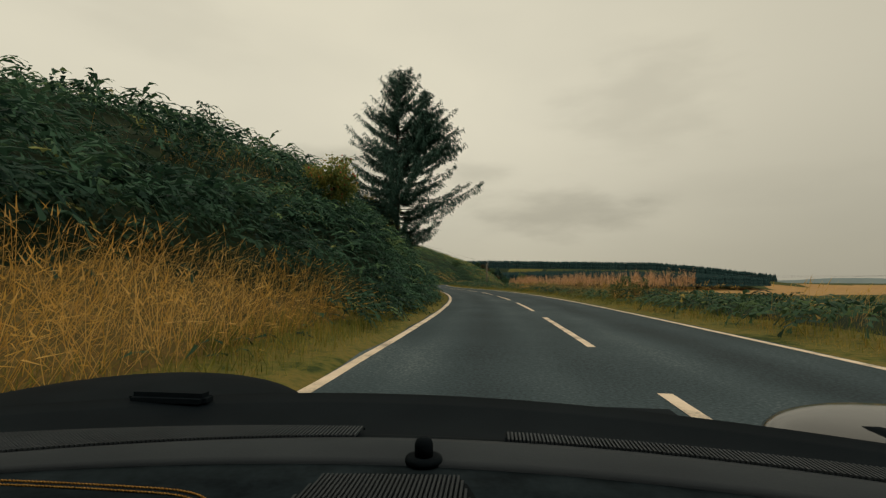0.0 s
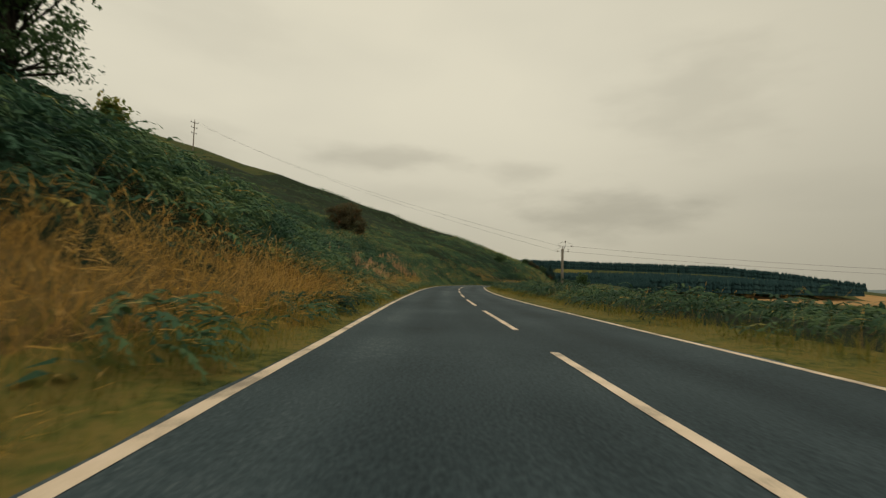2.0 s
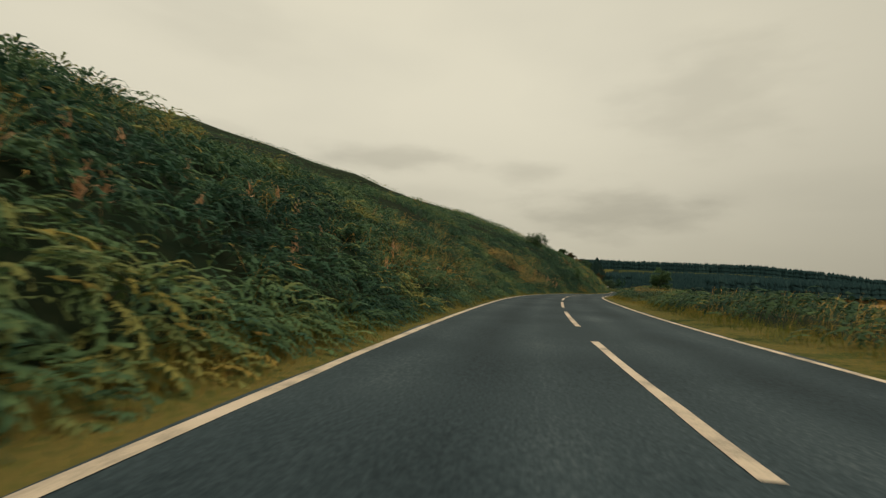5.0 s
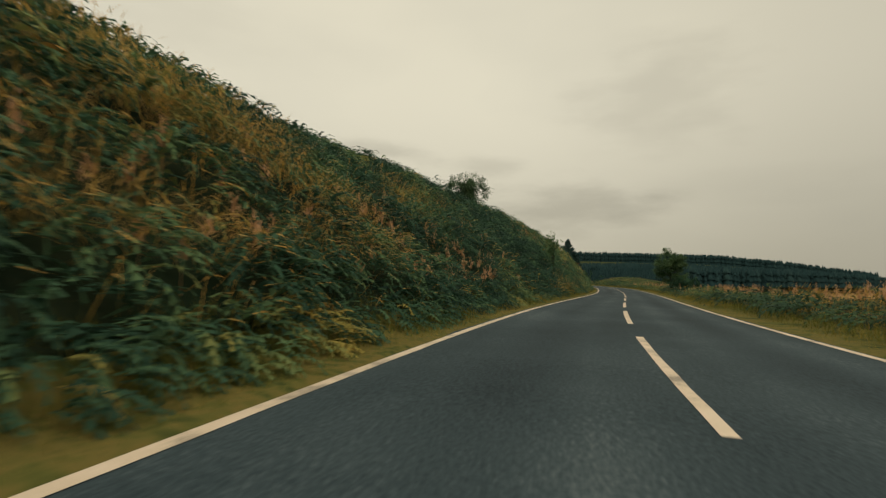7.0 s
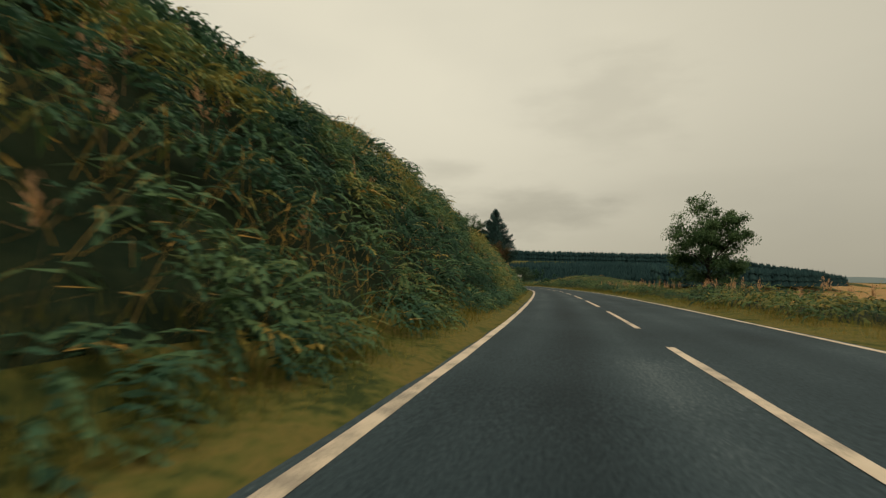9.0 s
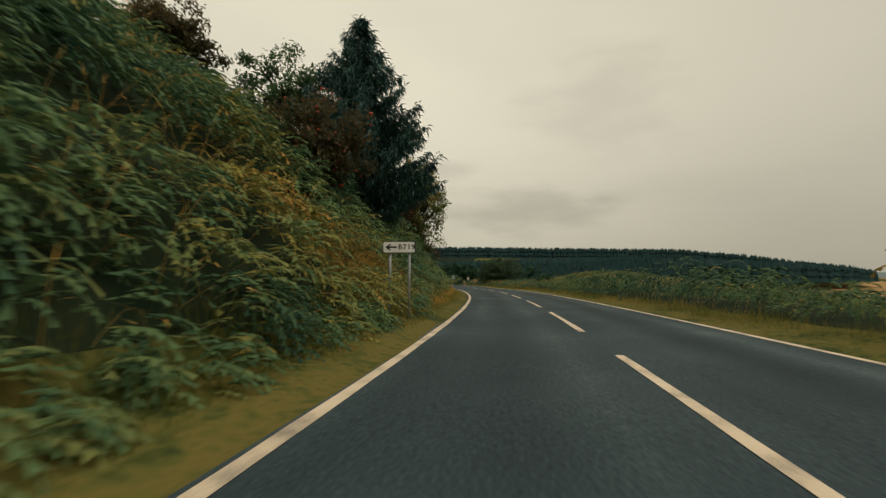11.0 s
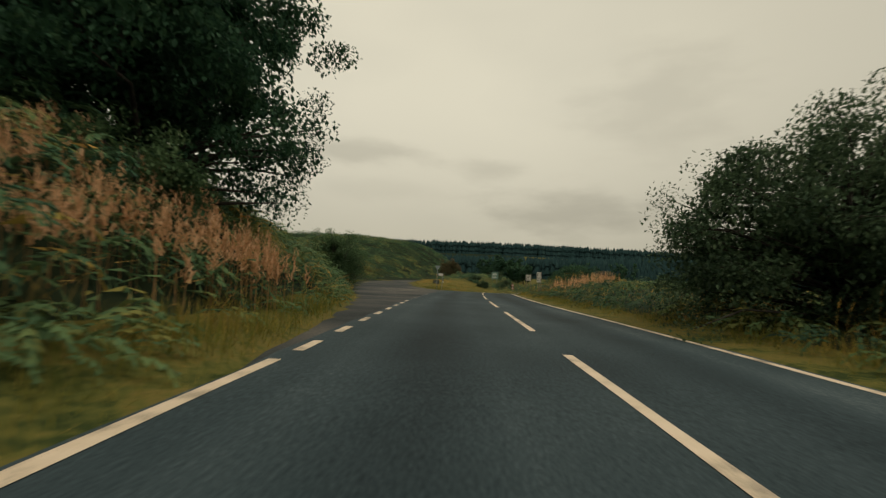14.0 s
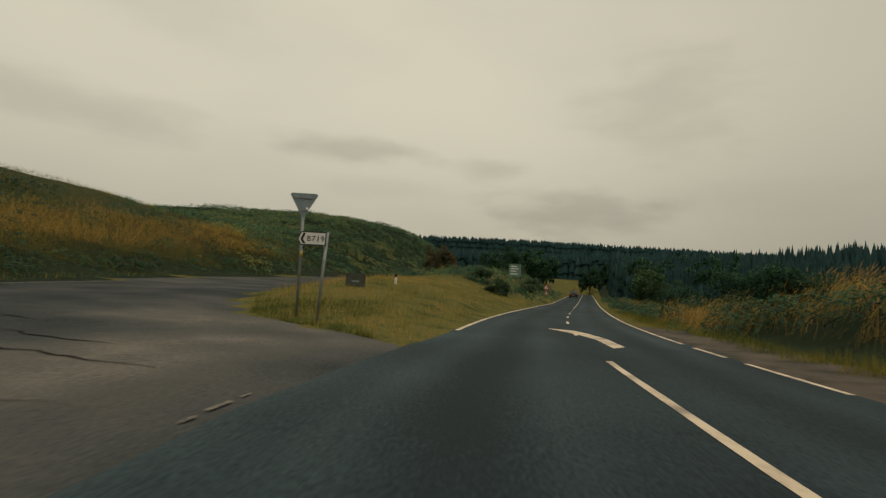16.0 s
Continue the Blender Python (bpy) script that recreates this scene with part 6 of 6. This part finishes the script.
# ---- the car that carries the camera, standing where the drive begins ----
CAR_BLACK = material("black_trim_and_dark_fender", [(0.003, 0.0055, 0.0075), (0.006, 0.0095, 0.012)], 0.2, 0.8, 200, 0.15, spec=0.05, depth=0.002)
CAR_LEATHER = material("grey_leather", [(0.026, 0.032, 0.037), (0.034, 0.041, 0.046)], 0.15, 0.7, 350, 0.3, spec=0.1, depth=0.001)
CAR_SUEDE = material("black_suede", [(0.006, 0.010, 0.0125), (0.017, 0.026, 0.031)], 0.06, 0.95, 120, 0.2, spec=0.05, depth=0.002)
CAR_PAINT = material("grey_metallic_paint", [(0.020, 0.020, 0.020), (0.028, 0.028, 0.028)], 0.5, 0.12, 300, 0, spec=0.5)
CAR_RIB = material("ribbed_plastic", [(0.030, 0.036, 0.040), (0.045, 0.052, 0.058)], 0.1, 0.6, 200, 0.1, spec=0.1, depth=0.001)
THREAD = material("orange_thread", [(0.42, 0.20, 0.03), (0.52, 0.27, 0.05)], 0.02, 0.7, 300, 0)
CAR_S, CAR_D = -4.4, -1.48
car = empty_at("sports_car", (*[float(v) for v in flat(CAR_S, CAR_D)], float(level(CAR_S, CAR_D))), heading(CAR_S))


def strip_low(x):
    return 0.655 - 0.28 * (x + 0.07) ** 2


def vent_low(x):
    return 0.755 - 0.33 * (x + 0.05) ** 2


def vent_top(x):
    return 0.787 - 0.24 * (x + 0.1) ** 2


def cowl_line(x):
    return 1.11 - 0.32 * (x + 0.2) ** 2


def sheet(x0, x1, near, far, z_near, z_far, cols=40, rows=6, crown=0.0, skirt=0.03):
    """A curved slab between two lines across the car, with a turned-down edge."""
    bm = bmesh.new()
    grid = []
    for i in range(cols + 1):
        x = x0 + (x1 - x0) * i / cols
        colv = [bm.verts.new((x, near(x), z_near - skirt))]
        for j in range(rows + 1):
            t = j / rows
            colv.append(bm.verts.new((x, near(x) * (1 - t) + far(x) * t, z_near * (1 - t) + z_far * t + crown * math.sin(math.pi * t))))
        colv.append(bm.verts.new((x, far(x), z_far - skirt)))
        grid.append(colv)
    for a, b in zip(grid, grid[1:]):
        for j in range(len(a) - 1):
            bm.faces.new((a[j], b[j], b[j + 1], a[j + 1])).smooth = True
    return bm


part("dashboard_pad", sheet(-1.0, 0.85, lambda x: 0.30, strip_low, 0.700, 0.7195, crown=0.004), CAR_SUEDE, car, "black suede dashboard pad")
part("dashboard_strip", sheet(-1.0, 0.85, strip_low, vent_low, 0.7225, 0.7225, crown=0.003), CAR_LEATHER, car, "smooth grey leather strip")
part("dashboard_edge", sheet(-1.0, 0.85, vent_low, vent_top, 0.7185, 0.716), CAR_BLACK, car)
part("cowl", sheet(-1.05, 0.9, vent_top, cowl_line, 0.700, 0.700, crown=-0.02, skirt=0.1), CAR_BLACK, car, "matt black scuttle below the windscreen")
# demister vents: rows of thin ribs
for x0, x1 in ((-0.95, -0.215), (0.01, 0.80)):
    vent = part("demister_vent", sheet(x0, x1, lambda x: vent_low(x) + 0.003, lambda x: vent_top(x) + 0.012, 0.7215, 0.722, 40, 1, 0.0, 0.004), CAR_BLACK, car)
    bm = bmesh.new()
    x = x0 + 0.006
    while x < x1:
        box(bm, x - 0.0014, x + 0.0014, vent_low(x) + 0.004, vent_top(x) + 0.010, 0.7205, 0.7250)
        x += 0.0058
    tagged(part("vent_ribs", bm, CAR_RIB, vent), kind="stuff")
# speaker grille
bm = bmesh.new()
outer = [(-0.236, 0.46), (-0.222, 0.53), (-0.213, 0.575), (-0.196, 0.603), (-0.17, 0.609), (-0.075, 0.618), (-0.05, 0.612), (-0.036, 0.592), (-0.018, 0.54), (-0.006, 0.46)]
lo, hi = [bm.verts.new((x, y, 0.700)) for x, y in outer], [bm.verts.new((x, y, 0.7265)) for x, y in outer]
bm.faces.new(hi)
for i in range(len(outer)):
    bm.faces.new((lo[i], lo[(i + 1) % len(outer)], hi[(i + 1) % len(outer)], hi[i]))
grille = part("speaker_grille", bm, CAR_BLACK, car, "ribbed loudspeaker grille")
bm = bmesh.new()
for k in range(40):
    x = -0.226 + 0.0054 * k
    y1 = min(0.598 + (x + 0.2) * 0.09, 0.46 + (x + 0.236) * 5.2 if x < -0.205 else 9, 0.46 + (-0.008 - x) * 4.0)
    if y1 > 0.47:
        box(bm, x - 0.0014, x + 0.0014, 0.462, y1, 0.725, 0.7295)
tagged(part("grille_ribs", bm, CAR_RIB, grille), kind="stuff")
# solar sensor
bm = bmesh.new()
tube(bm, [(-0.099, 0.669, 0.7215), (-0.099, 0.669, 0.7275), (-0.099, 0.669, 0.729)], [0.026, 0.024, 0.018], 28)
sensor = part("sensor_base", bm, CAR_BLACK, car)
bm = bmesh.new()
tube(bm, [(-0.099, 0.669, 0.727), (-0.099, 0.669, 0.744), (-0.099, 0.669, 0.750), (-0.099, 0.669, 0.753)], [0.0125, 0.0125, 0.010, 0.005], 24)
part("sensor_knob", bm, CAR_BLACK, sensor)
# two rows of orange stitching on each side of the pad
for x0, x1, side in ((-0.95, -0.262, -1), (0.06, 0.75, 1)):
    for off in (0.0, -0.011):
        bm = bmesh.new()
        pts, n = [], 150
        for k in range(n + 1):
            u = k / n
            if side < 0:
                x = x0 + (x1 + off - x0) * min(1, u * 1.06)
                y = 0.557 - 0.16 * (x + 0.42) ** 2 + off * 0.9
                y -= 0.09 * max(0.0, (x + 0.40) / 0.138) ** 3
            else:
                x = x1 - (x1 - x0 + off) * min(1, u * 1.06)
                y = 0.552 - 0.16 * (x - 0.2) ** 2 + off * 0.9
                y -= 0.09 * max(0.0, (0.19 - x) / 0.13) ** 3
            z = 0.700 + 0.0195 * (y - 0.30) / (strip_low(x) - 0.30) + 0.004 * math.sin(math.pi * (y - 0.30) / (strip_low(x) - 0.30)) + 0.0008
            pts.append(Vector((x, y, z)))
        for k in range(0, n):
            a, b = pts[k], pts[k + 1]
            if (b - a).length > 1e-4:
                tube(bm, [a, a.lerp(b, 0.4) + Vector((0, 0, 0.0008)), a.lerp(b, 0.78)], 0.0011, 5)
        tagged(part("stitching", bm, THREAD, car, "orange thread seam"), kind="stuff")
# wiper cover block beside the scuttle
part("wiper_cover", box(bmesh.new(), -0.80, -0.62, 0.985, 1.03, 0.685, 0.715, 0.01), CAR_BLACK, car)


def dome(cx, cy, cz, rx, ry, rz, mat, name):
    bm = bmesh.new()
    bmesh.ops.create_uvsphere(bm, u_segments=40, v_segments=20, radius=1.0)
    for v in bm.verts:
        v.co = Vector((cx + rx * v.co.x, cy + ry * v.co.y, cz + rz * (v.co.z if v.co.z > 0 else v.co.z * 2.0)))
    for f in bm.faces:
        f.smooth = True
    return part(name, bm, mat, car)


dome(1.42, 1.60, 0.38, 0.52, 0.66, 0.155, CAR_PAINT, "fender")
# left fender in black instead of grey paint, imitating the dark bank's reflection
dome(-1.34, 1.50, 0.42, 0.70, 0.80, 0.16, CAR_BLACK, "fender")
bm = bmesh.new()
rows = []
for y, z in ((1.02, 0.55), (1.3, 0.52), (1.7, 0.44), (2.1, 0.34), (2.35, 0.24), (2.4, 0.15)):
    rows.append([bm.verts.new((-0.115 + x, y, z - 0.05 * (x / 0.9) ** 2)) for x in np.linspace(-0.9, 0.9, 15)])
for a, b in zip(rows, rows[1:]):
    for j in range(14):
        bm.faces.new((a[j], a[j + 1], b[j + 1], b[j])).smooth = True
part("bonnet", bm, CAR_PAINT, car)
part("lower_body", box(bmesh.new(), -1.02, 0.79, -1.9, 2.2, 0.14, 0.42, 0.06), CAR_BLACK, car)
for x in (-1.22, 1.24):
    for y in (1.6, -1.2):
        part("wheel", tube(bmesh.new(), [(x - 0.12, y, 0.26), (x - 0.1, y, 0.26), (x + 0.1, y, 0.26), (x + 0.12, y, 0.26)], [0.23, 0.26, 0.26, 0.23], 28), CAR_BLACK, car)
# roof, bulkhead and doors stay out of view, added to keep skylight off the dashboard
part("roof", box(bmesh.new(), -0.95, 0.72, -1.0, 0.36, 1.20, 1.26, 0.02), CAR_BLACK, car, "unseen black roof added to shade the dashboard")
part("rear_bulkhead", box(bmesh.new(), -0.95, 0.72, -1.08, -1.01, 0.5, 1.22, 0.02), CAR_BLACK, car)
for x in (-1.0, 0.74):
    part("door", box(bmesh.new(), x, x + 0.05, -1.0, 0.28, 0.35, 1.2, 0.015), CAR_PAINT, car)
tagged(car, "grey sports car with a black suede dashboard standing on the lane", "car")
